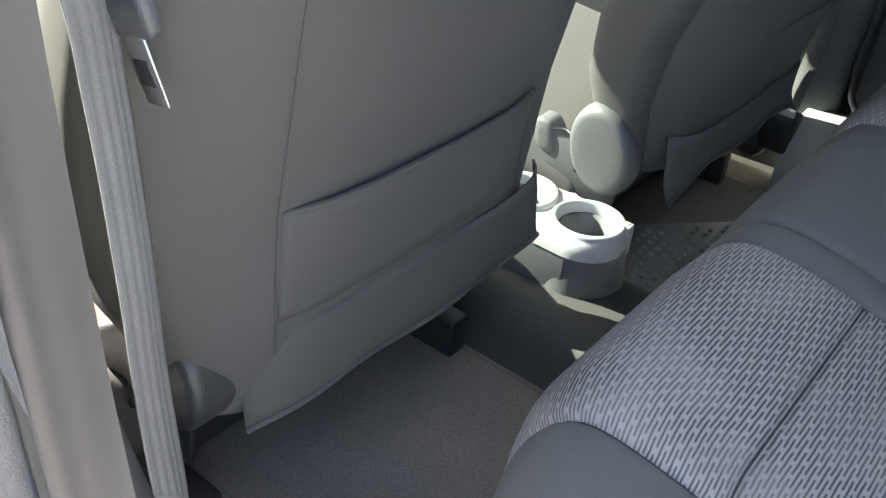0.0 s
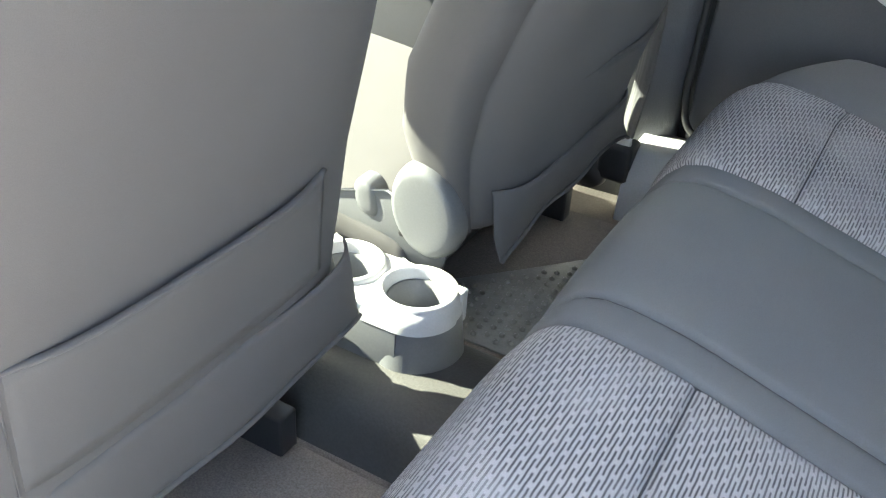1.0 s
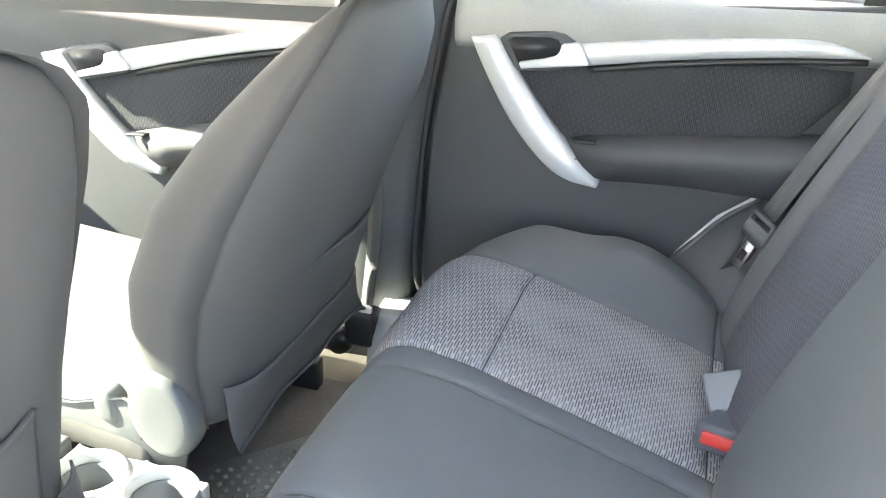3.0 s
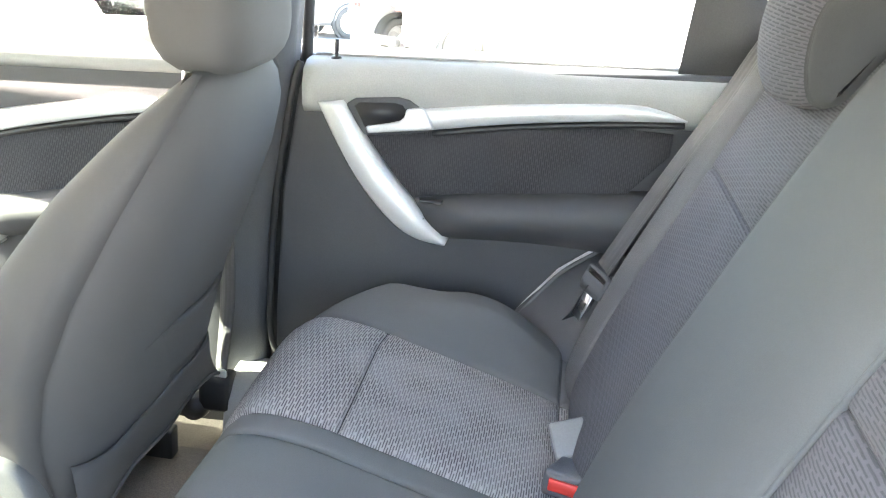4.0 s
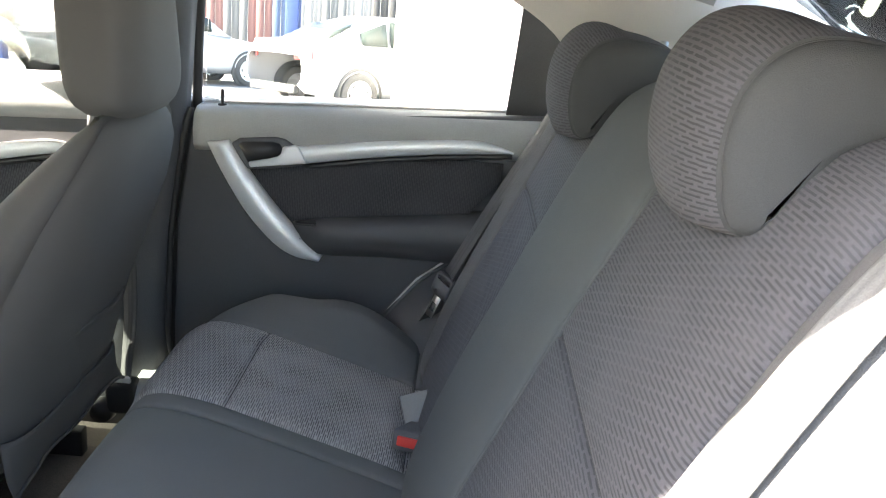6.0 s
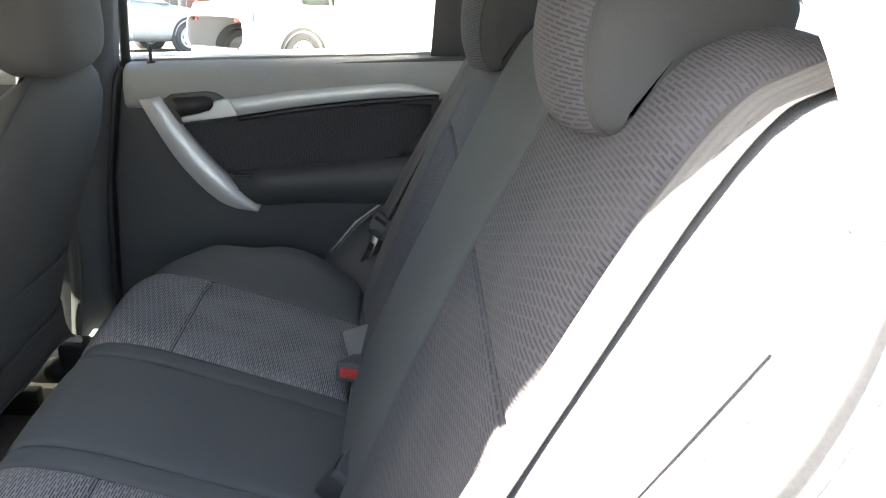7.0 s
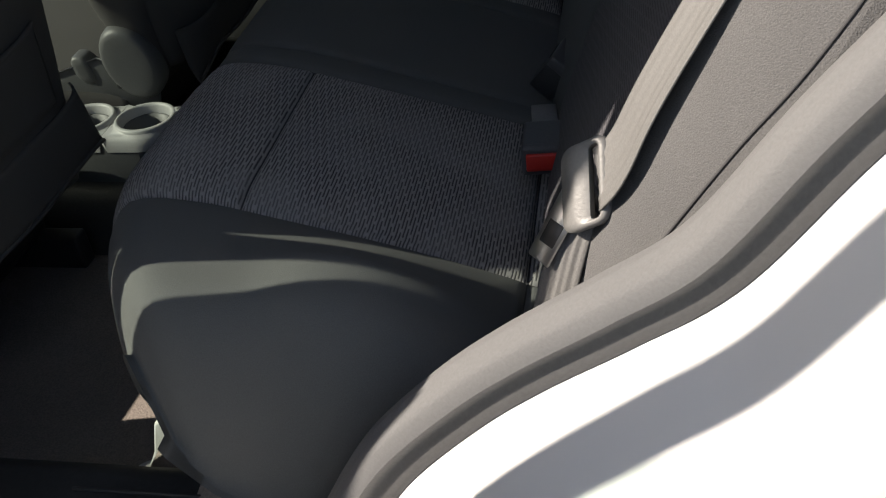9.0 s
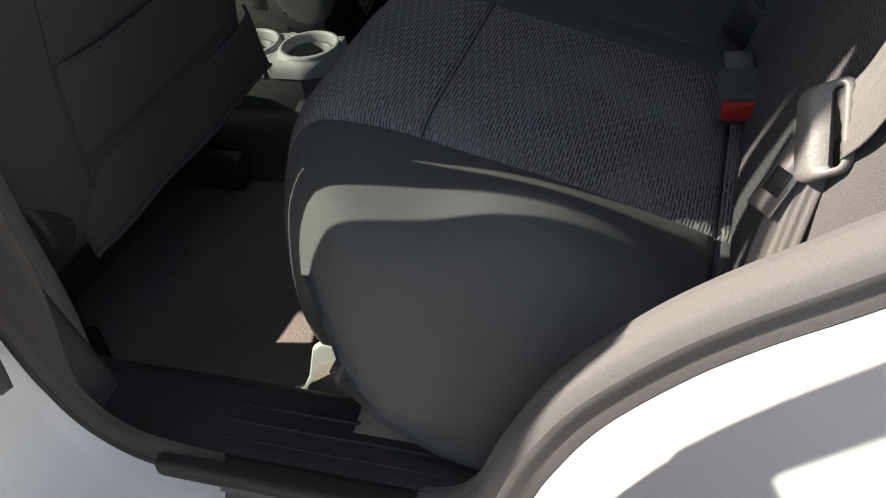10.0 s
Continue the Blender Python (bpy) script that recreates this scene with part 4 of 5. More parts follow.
# ---- doors ----
def door(dx=0.0, front=False):
    """A right-hand door of the car with its trim; dx moves it along the car."""
    rear = [(0.135, 0.47), (0.17, 0.53), (0.20, 0.575), (0.25, 0.64), (0.31, 0.688), (0.40, 0.765), (0.455, 0.86), (0.50, 0.945)]
    if front:
        rear = [(0.60, 0.31), (0.625, 0.5), (0.645, 0.7), (0.655, 0.85), (0.66, 0.93)]
    far = 0.66 if front else 0.52
    outline = [(-0.235, 0.30), (-0.238, 0.5), (-0.230, 0.72), (-0.205, 0.90), (-0.19, 0.935)] + [(rear[-1][0], 0.985)] + rear[::-1] + ([] if front else [(0.10, 0.40), (0.07, 0.31)])
    ob = part("door", prism(outline, 0.688, 0.73, "y", 0.006), DOORPLASTIC, car, "charcoal door trim with ribbed cloth and silver strip")
    part("outer_skin", prism([(-0.25, 0.28), (-0.25, 0.95), (0.70, 0.99), (0.68, 0.28)] if front else [(-0.25, 0.28), (-0.25, 0.95), (0.55, 0.99), (0.50, 0.80), (0.30, 0.62), (0.12, 0.42), (0.08, 0.28)], 0.80, 0.84, "y", 0.01), PAINT, ob, "white painted skin")
    if not front:
        part("door_edge_seal", tube(spline([(x + 0.006, 0.682, z - 0.002) for x, z in rear[1:6]], 30), 0.0035, 8), SEAL, ob, "pale rubber edge seal")
    # black tube that draws the shaded gap between door and pillar
    part("door_gap_line", tube(spline([(-0.10, 0.678, 0.404), (-0.18, 0.678, 0.404), (-0.215, 0.678, 0.410), (-0.237, 0.678, 0.430), (-0.245, 0.678, 0.47), (-0.246, 0.678, 0.52), (-0.238, 0.678, 0.72), (-0.212, 0.678, 0.90), (-0.20, 0.682, 0.945)], 48), 0.006, 8, 1, (0, 1, 0)), RUBBER, ob, "black tube for the dark gap at the door edge")
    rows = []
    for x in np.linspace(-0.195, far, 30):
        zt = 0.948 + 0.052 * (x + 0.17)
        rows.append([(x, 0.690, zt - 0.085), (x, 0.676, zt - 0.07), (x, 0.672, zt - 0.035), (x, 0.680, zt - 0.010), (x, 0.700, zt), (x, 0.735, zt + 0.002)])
    part("sill_top", surf(rows, thick=0.004), LITSILL, ob, "grained window sill, paled for the light on it")
    part("window_wiper_seal", tube([(-0.19, 0.737, 0.949), (0.42, 0.737, 0.981)], 0.004, 8), LITSILL, ob)
    part("cloth_inset", surf([[(x, 0.683, z0 + (z1 - z0) * k) for k in np.linspace(0, 1, 8)] for x, z0, z1 in ((-0.10, 0.80, 0.835), (-0.06, 0.765, 0.842), (0.0, 0.735, 0.855), (0.1, 0.742, 0.868), (0.2, 0.752, 0.88), (0.325, 0.765, 0.889), (0.40, 0.855, 0.889))],
         [[(z0 + (z1 - z0) * k, x) for k in np.linspace(0, 1, 8)] for x, z0, z1 in ((-0.10, 0.80, 0.835), (-0.06, 0.765, 0.842), (0.0, 0.735, 0.855), (0.1, 0.742, 0.868), (0.2, 0.752, 0.88), (0.325, 0.765, 0.889), (0.40, 0.855, 0.889))], thick=0.004), DOORCLOTH, ob, "dark ribbed cloth")
    # armrest pod
    rows = []
    for x in np.linspace(-0.02, 0.42, 26):
        top = 0.738 + 0.115 * max(x, 0)
        low = 0.676 + 0.015 * math.sin(max(x, 0) * 7)
        k = min(1.0, (x + 0.03) / 0.12)
        rows.append([(x, 0.692, top + 0.012), (x, 0.692 - 0.02 * k, top + 0.006), (x, 0.692 - 0.058 * k, top), (x, 0.692 - 0.070 * k, top - 0.012), (x, 0.692 - 0.066 * k, (top + low) / 2), (x, 0.692 - 0.035 * k, low), (x, 0.692, low - 0.012)])
    part("armrest", surf(rows, thick=0.004), DOORPLASTIC, ob, "charcoal plastic armrest")
    # silver pull that sweeps down to a point
    ahead = spline([(-0.166, 0.885), (-0.131, 0.824), (-0.084, 0.754), (-0.030, 0.698), (0.012, 0.674), (0.056, 0.668)], 30)
    behind = spline([(-0.128, 0.890), (-0.087, 0.831), (-0.036, 0.768), (-0.002, 0.732), (0.026, 0.702), (0.058, 0.671)], 30)
    rows = []
    for i in range(30):
        q = i / 29
        y = 0.676 - 0.010 * math.sin(math.pi * min(q * 1.1, 1)) - 0.006 * q
        rows.append([(float(u[0]), y + d, float(u[1])) for u, d in ((ahead[i], 0.022), (ahead[i] * 0.99 + behind[i] * 0.01, 0.002), (ahead[i] * 0.93 + behind[i] * 0.07, -0.002), (ahead[i] * 0.5 + behind[i] * 0.5, -0.0055), (ahead[i] * 0.07 + behind[i] * 0.93, -0.002), (ahead[i] * 0.01 + behind[i] * 0.99, 0.002), (behind[i], 0.022))])
    pull = part("pull_handle", surf(rows, thick=0.004), SILVER, ob, "scuffed silver plastic pull")
    if not front:
        rnd = random.Random(11)
        for i in range(7):
            q = behind[15 + i] * 0.9 + ahead[15 + i] * 0.1 + np.array((rnd.uniform(-0.004, 0.003), rnd.uniform(-0.003, 0.003)))
            r = rnd.uniform(0.0012, 0.003)
            part("scuff", prism([(q[0] + r * (1 + rnd.random()) * math.cos(k), q[1] + r * rnd.uniform(0.4, 1.2) * math.sin(k)) for k in np.linspace(0, 6.28, 7, endpoint=False)], 0.6605, 0.664, "y"), PLASTIC, pull, "chipped dark spot")
    low = spline([(0.022, 0.857), (0.15, 0.880), (0.289, 0.899), (0.414, 0.911)], 34)
    top = spline([(-0.003, 0.889), (0.146, 0.912), (0.32, 0.930), (0.378, 0.925), (0.417, 0.913)], 34)
    rows = []
    for i in range(34):
        a, c = low[i], np.array((np.interp(i / 33, (0, 1), (top[0][0], top[-1][0])), 0.0))
        c[1] = np.interp(c[0], top[:, 0], top[:, 1])
        rows.append([(a[0] + (c[0] - a[0]) * k, yy, a[1] + (c[1] - a[1]) * k) for k, yy in ((-0.05, 0.690), (0.02, 0.673), (0.12, 0.669), (0.5, 0.667), (0.88, 0.669), (0.98, 0.673), (1.05, 0.690))])
    part("trim_strip", surf(rows, thick=0.003), SILVER, ob, "silver plastic strip")
    # black bar put in as the shadow under the silver strip
    part("strip_shadow_gap", tube([(p[0], 0.676, p[1] - 0.006) for p in low], 0.005, 8, 1, (0, 1, 0)), BLACK, ob, "black bar for the shadow gap below the strip")
    rim = [(-0.121, 0.886), (-0.104, 0.858), (-0.090, 0.838), (-0.04, 0.843), (0.018, 0.854), (0.010, 0.872), (-0.003, 0.893), (-0.018, 0.902), (-0.036, 0.905), (-0.105, 0.897)]
    part("handle_recess", prism(rim, 0.6690, 0.700, "y", 0.004), PLASTIC, ob, "charcoal rim of the handle recess")
    part("recess_floor", prism([(-0.106, 0.885), (-0.087, 0.852), (-0.05, 0.858), (-0.026, 0.866), (-0.020, 0.882), (-0.028, 0.893), (-0.042, 0.896), (-0.098, 0.891)], 0.6672, 0.680, "y"), BLACK, ob, "black recess behind the handle")
    part("door_handle", prism([(-0.081, 0.845), (-0.085, 0.855), (-0.049, 0.863), (-0.030, 0.869), (-0.023, 0.876), (-0.020, 0.889), (0.004, 0.894), (0.010, 0.890), (0.026, 0.861)], 0.656, 0.668, "y", 0.003, 3), SILVER, ob, "silver inner door handle")
    part("lock_knob", lathe([(0.0, 0.028), (0.0035, 0.027), (0.004, 0.02), (0.003, 0.0), (0.008, 0.0), (0.009, -0.004)], (-0.150, 0.715, 0.953), "z", 14), BLACK, ob, "black lock knob")
    sw = part("window_switch", rbox((0.012, 0.640, 0.7435), (0.05, 0.658, 0.7485), 0.002), BLACK, ob, "small black window switch")
    # window frame and pane
    fr = [(-0.205, 0.94), (-0.195, 1.1), (-0.17, 1.30), (-0.10, 1.345), (0.15, 1.345), (0.30, 1.31), (0.40, 1.22), (0.50, 1.09), (0.55, 0.99)]
    if front:
        fr = [(-0.45, 0.94), (-0.2, 1.14), (0.05, 1.29), (0.2, 1.345), (0.5, 1.35), (0.62, 1.32), (0.655, 1.15), (0.665, 0.95)]
    cf = spline([(x, 0.735 - 0.15 * max(z - 0.97, 0), z) for x, z in fr], 60)
    part("window_frame", tube(cf, 0.010, 10, 1, (0, 1, 0)), RUBBER, ob, "black window frame")
    if not front:
        part("window_corner_trim", surf([[(0.396 + 0.004 * k, 0.722 - 0.15 * max(z - 0.97, 0), z), (xr, 0.715 - 0.15 * max(z - 0.97, 0), z)] for k, (z, xr) in enumerate(((0.970, 0.60), (1.05, 0.60), (1.12, 0.58), (1.20, 0.56), (1.30, 0.52)))], thick=0.008), PLASTIC, ob, "dark plastic corner trim")
    pane = part("pane", surf([[(xl, 0.742 - 0.15 * max(z - 0.97, 0), z), (xr, 0.742 - 0.15 * max(z - 0.97, 0), z)] for z, xl, xr in (((0.94, -0.45, 0.66), (1.1, -0.25, 0.65), (1.2, -0.1, 0.64), (1.33, 0.15, 0.61)) if front else ((0.94, -0.19, 0.42), (1.1, -0.18, 0.43), (1.2, -0.17, 0.41), (1.33, -0.15, 0.25)))], thick=0.003), GLASS, ob)
    pane.visible_shadow = False
    if front:
        # the fittings of the front door sit lower and rise a little towards the back
        mid = Vector((0.10, 0.68, 0.85))
        lower = Matrix.Translation(mid + Vector((0.175, 0, -0.092))) @ Matrix.Rotation(radians(-4.8), 4, "Y") @ Matrix.Translation(-mid)
        for child in ob.children:
            if child.name.split(".")[0] in ("cloth_inset", "armrest", "pull_handle", "trim_strip", "strip_shadow_gap", "handle_recess", "recess_floor", "door_handle", "window_switch"):
                child.matrix_local = lower @ child.matrix_local
    ob.location.x += dx
    return ob


door()
door(-0.99, True)


def near_door(name_label, m, length, pane_mat):
    """A left-hand door: skin, trim, window frame and pane, hinged along its front edge; built at the origin, then posed by m."""
    ob = part("door", rbox((0.0, 0.045, 0.0), (length, 0.075, 0.60), 0.012), PLASTIC, car, name_label)
    ob.matrix_local = m
    part("door_skin", rbox((-0.01, -0.012, -0.03), (length + 0.01, 0.045, 0.66), 0.018), PAINT, ob, "white painted skin")
    fr = spline([(0.01, 0.03, 0.60), (0.03, 0.06, 0.78), (0.07, 0.11, 0.97), (0.16, 0.125, 1.0), (length * 0.65, 0.125, 1.0), (length * 0.85, 0.10, 0.93), (length - 0.01, 0.04, 0.64)], 50)
    if length > 0.9:
        fr = spline([(0.01, 0.03, 0.60), (0.09, 0.07, 0.80), (0.22, 0.112, 0.95), (0.36, 0.125, 1.0), (0.75, 0.128, 1.005), (0.95, 0.128, 1.005), (1.01, 0.116, 0.97), (1.03, 0.087, 0.8), (1.02, 0.042, 0.60)], 60)
    part("window_frame", tube(fr, 0.022, 10, 1, (0, 1, 0)), RUBBER, ob, "black window frame")
    pane = part("pane", surf([[(0.02 + 0.09 * k, 0.04 + 0.09 * k, 0.58 + 0.41 * k), (length - 0.03 - 0.18 * k, 0.04 + 0.09 * k, 0.58 + 0.41 * k)] for k in (0, 0.35, 0.7, 1.0)], thick=0.003), pane_mat, ob)
    part("armrest", rbox((0.1, 0.075, 0.36), (length - 0.12, 0.125, 0.42), 0.015), PLASTIC, ob)
    return ob


near_door("open white rear door with charcoal trim", pose(-0.30, -0.90, 0.36, 0, 0, -68), 0.80, GREENGLASS)
near_door("closed white front door with charcoal trim", pose(-1.36, -0.82, 0.36), 1.02, GREENGLASS)


# ---- belts and buckles ----
def tongue(parent, top, way, across, mat, long=0.032, swing=0.0):
    """A plastic belt tongue: a rounded loop with a slot, and the steel plate below it."""
    t, w, a = Vector(top), Vector(way).normalized(), Vector(across).normalized()
    n = w.cross(a).normalized()
    m = Matrix((a, w, n)).transposed().to_4x4()
    m.translation = t
    def ringpts(hw, h0, h1, r, k=6):
        pts = []
        for cx, cy, a0 in ((hw - r, h0 + r, -90), (hw - r, h1 - r, 0), (-hw + r, h1 - r, 90), (-hw + r, h0 + r, 180)):
            for i in range(k):
                q = radians(a0 + 90 * i / (k - 1))
                pts.append((cx + r * math.cos(q), cy + r * math.sin(q)))
        return pts
    out, inn = ringpts(0.029, -0.011, long, 0.009), ringpts(0.0245, -0.0035, 0.0045, 0.003)
    rows = []
    for (x0, y0), (x1, y1) in zip(out, inn):
        rows.append([m @ Vector((x1, y1, -0.003)), m @ Vector((x1, y1, 0.003)), m @ Vector((x1 + (x0 - x1) * 0.4, y1 + (y0 - y1) * 0.4, 0.006)), m @ Vector((x0, y0, 0.003)), m @ Vector((x0, y0, -0.003)), m @ Vector((x1 + (x0 - x1) * 0.4, y1 + (y0 - y1) * 0.4, -0.006)), m @ Vector((x1, y1, -0.003))])
    ob = part("tongue", surf(rows, wrap=True), mat, parent, "grey plastic belt tongue")
    turned = m @ Matrix.Translation((0, long - 0.010, 0)) @ Matrix.Rotation(radians(swing), 4, "Z") @ Matrix.Translation((0, 0.010 - 0.032, 0))
    bm = rbox((-0.0115, 0.026, -0.0012), (0.0115, 0.074, 0.0012), 0.001, 1)
    bm.transform(turned)
    part("tongue_plate", bm, STEEL, ob, "bright steel plate")
    bm = rbox((-0.0075, 0.046, -0.0018), (0.0075, 0.062, 0.0018), 0.0006, 1)
    bm.transform(turned)
    part("latch_slot", bm, BLACK, ob)


belt = thing("seat_belt", "grey webbing seat belt hanging along the rear backrest", "seat belt", (0.33, -0.65, 0.6), "rear seat belts")
lie = [backrest_shape(y, arc_of(back, 1, z, 0.1), -0.0068) for z, y in ((1.112, -0.598), (1.095, -0.602), (1.06, -0.604), (1.02, -0.605), (0.98, -0.606))]
part("webbing", strap([(0.74, -0.56, 1.155), (0.66, -0.585, 1.172)] + lie + [(0.379, -0.609, 0.810), (0.352, -0.611, 0.748), (0.338, -0.604, 0.724)], 0.0425, [(0.0, 1, 0.1), (0.0, 1, 0.05), (-0.12, 1, 0), (-0.22, 1, 0.0), (-0.26, 1, 0.0), (-0.26, 1, 0.05), (-0.12, 0.75, 0.65)], n=72, fold=0.001), REARBELT, belt, "ribbed grey webbing")
tongue(belt, (0.338, -0.602, 0.722), (-0.80, 0.22, -0.52), (-0.05, 0.62, 0.79), TONGUE, 0.027, 48)
part("lower_webbing", strap([(0.328, -0.597, 0.706), (0.314, -0.620, 0.66), (0.298, -0.640, 0.59), (0.285, -0.645, 0.53), (0.278, -0.64, 0.48)], 0.032, [(0.6, -0.6, -0.45), (0.7, -0.5, -0.45), (0.8, -0.35, -0.4), (1, -0.1, -0.3)], fold=0.001), REARBELT, belt)

belt = thing("seat_belt", "dark grey webbing seat belt beside the rear backrest", "seat belt", (0.31, 0.58, 0.6), "rear seat belts")
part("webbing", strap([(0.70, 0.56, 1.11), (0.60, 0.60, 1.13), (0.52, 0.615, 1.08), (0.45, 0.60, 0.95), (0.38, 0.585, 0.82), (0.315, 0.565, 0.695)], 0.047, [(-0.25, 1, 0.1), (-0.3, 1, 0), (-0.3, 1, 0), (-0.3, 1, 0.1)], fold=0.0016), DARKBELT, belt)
tongue(belt, (0.309, 0.563, 0.684), (-0.35, -0.1, -0.9), (-0.5, 0.85, 0.1), PLASTIC)
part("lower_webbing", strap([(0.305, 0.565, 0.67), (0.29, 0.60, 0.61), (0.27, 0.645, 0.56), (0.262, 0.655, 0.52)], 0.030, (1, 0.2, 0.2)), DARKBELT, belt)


def buckle(at, turn, lift, half, label):
    """A belt buckle on a short strap: a rounded housing, with its button at the front end."""
    ob = thing("belt_buckle", label, "belt buckle", at, "belt buckles")
    m = pose(*at, 0, lift, turn)
    bm = rbox((-0.030, -0.027, -0.017), (0.040, 0.027, 0.016), 0.006, 3)
    for v in bm.verts:
        if v.co.x > 0.01:
            v.co.y *= 0.86
            v.co.z *= 0.8
    bm.transform(m)
    part("housing", bm, PLASTIC, ob, "charcoal plastic housing")
    bm = rbox((-0.0335, -half, -0.45 * half), (-0.0265, half, 0.38 * half), 0.002)
    bm.transform(m)
    part("button", bm, RED, ob, "red release button")
    bm = rbox((0.03, -0.014, -0.004), (0.10, 0.014, 0.004), 0.0015, 1)
    bm.transform(m)
    part("stalk", bm, BELT, ob)
    return ob


buckle((0.284, 0.214, 0.548), 74, 12, 0.0185, "black belt buckle with a red button on the cushion")
buckle((0.282, -0.300, 0.568), 96, 4, 0.0225, "charcoal belt buckle with a red button by the backrest")
# the flat grey buckle leaning on the backrest
ob = thing("belt_buckle", "flat grey belt buckle lying against the backrest", "belt buckle", (0.295, 0.315, 0.555), "belt buckles")
face = Vector((-0.16, -0.72, 0.68)).normalized()
edge = (Vector((0.93, 0.05, 0.36)) - face * face.dot(Vector((0.93, 0.05, 0.36)))).normalized()
m = Matrix((edge, face.cross(edge), face)).transposed().to_4x4()
m.translation = (0.281, 0.277, 0.567)
for name, lo, hi, mat, lab in (("housing", (-0.0245, -0.026, -0.020), (0.0245, 0.026, 0.0), PLASTIC, "charcoal plastic housing"), ("cover", (-0.0225, -0.024, -0.002), (0.0225, 0.024, 0.0035), TONGUE, "worn grey cover"), ("stalk", (-0.016, -0.05, -0.016), (0.016, -0.02, -0.006), BELT, "")):
    bm = rbox(lo, hi, 0.003)
    bm.transform(m)
    part(name, bm, mat, ob, lab)
ob = thing("belt_buckle", "tall black belt buckle standing beside the backrest", "belt buckle", (0.30, -0.10, 0.52), "belt buckles")
m = pose(0.290, -0.128, 0.568, 8, 40, -12)
for name, lo, hi, mat, lab in (("housing", (-0.022, -0.022, -0.03), (0.012, 0.022, 0.012), DARKCOVER, "black plastic housing"), ("hood", (-0.024, -0.024, 0.010), (0.012, 0.024, 0.024), PLASTIC, ""), ("slot", (-0.0255, -0.016, 0.0125), (-0.022, 0.016, 0.018), BLACK, "dark slot")):
    bm = rbox(lo, hi, 0.003)
    bm.transform(m)
    part(name, bm, mat, ob, lab)
part("stalk", tube(spline([(0.294, -0.102, 0.56), (0.30, -0.12, 0.53), (0.31, -0.16, 0.515), (0.32, -0.22, 0.515)], 12), 0.014, 10, 0.6, (0, 0, 1)), PLASTIC, ob)

belt = thing("seat_belt", "grey webbing front seat belt hanging by the centre pillar", "seat belt", (-0.36, -0.60, 0.35), "front seat belts")
part("webbing", strap([(-0.368, -0.672, 1.14), (-0.356, -0.655, 0.98), (-0.340, -0.622, 0.88), (-0.336, -0.616, 0.80), (-0.330, -0.616, 0.69), (-0.329, -0.616, 0.60), (-0.325, -0.616, 0.53), (-0.319, -0.616, 0.46), (-0.318, -0.617, 0.39)], 0.046, [(-0.3, 0.9, 0), (-0.45, 0.88, 0), (-0.5, 0.86, 0), (-0.5, 0.86, 0), (-0.5, 0.86, 0), (-0.62, 0.76, 0)], n=60, fold=0.0012), BELT, belt, "worn grey webbing")
tongue(belt, (-0.343, -0.602, 0.862), (0.25, 0.15, -1), (0.95, -0.05, 0.2), PLASTIC)
belt = thing("seat_belt", "pale grey webbing front seat belt by the far pillar", "seat belt", (-0.32, 0.62, 0.33), "front seat belts")
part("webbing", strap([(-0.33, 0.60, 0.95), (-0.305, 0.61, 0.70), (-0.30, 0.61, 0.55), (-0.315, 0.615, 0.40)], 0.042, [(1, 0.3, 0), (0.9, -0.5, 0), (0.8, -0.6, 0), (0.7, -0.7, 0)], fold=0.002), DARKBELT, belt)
anchor = part("anchor", rbox((-0.345, 0.585, 0.335), (-0.29, 0.635, 0.40), 0.008), BLACK, belt, "black belt anchor")
part("anchor_cover", lathe([(0.0, -0.02), (0.02, -0.018), (0.026, 0.0), (0.026, 0.01)], (-0.355, 0.60, 0.335), "y", 20), BLACK, belt)
part("stitching", rbox((-0.335, 0.596, 0.398), (-0.298, 0.606, 0.412), 0.002), HEADLINER, belt)

# ---- small things on jamb and floor ----
ob = thing("door_switch", "grey rubber courtesy light switch on the door jamb", "light switch", (0.497, -0.792, 0.895))
DARKRUBBER = material("grey_rubber", (0.11, 0.11, 0.11), 0.6, grain=0.15)
bm = prism([(0.0125 * math.copysign(abs(math.cos(a)) ** 0.8, math.cos(a)), 0.0235 * math.copysign(abs(math.sin(a)) ** 0.9, math.sin(a))) for a in np.linspace(0, 2 * math.pi, 28, endpoint=False)], 0.0, 0.006, "z", 0.002)
face = Vector((-0.48, -0.68, 0.55)).normalized()
along = (Vector((0.35, 0.0, 0.9)) - face * face.dot(Vector((0.35, 0.0, 0.9)))).normalized()
spot = Matrix((along.cross(face), along, face)).transposed().to_4x4()
spot.translation = (0.520, -0.755, 0.872)
bm.transform(spot)
part("base_plate", bm, DARKRUBBER, ob, "grey rubber plate")
for name, prof, dy, mat in (("screw", [(0, 0.008), (0.005, 0.008), (0.006, 0.004)], 0.011, STEEL), ("plunger", [(0, 0.016), (0.004, 0.016), (0.005, 0.013), (0.006, 0.008), (0.0095, 0.008), (0.011, 0.003)], -0.010, DARKRUBBER)):
    bm = lathe(prof, (0, dy, 0), "z", 20)
    bm.transform(spot)
    part(name, bm, mat, ob)
ob = thing("door_striker", "steel door latch striker bolted to the jamb", "latch striker", (0.548, -0.752, 0.895))
spot = spot.copy()
spot.translation = (0.552, -0.752, 0.896)
bm = rbox((-0.012, -0.026, 0.0), (0.012, 0.026, 0.003), 0.002)
bm.transform(spot)
part("striker_plate", bm, ZINC, ob)
bm = tube(spline([(0.0, -0.018, 0.0), (0.0, -0.016, 0.02), (0.0, 0.016, 0.02), (0.0, 0.018, 0.0)], 16), 0.004, 10, 1, (1, 0, 0))
bm.transform(spot)
part("striker_loop", bm, ZINC, ob)
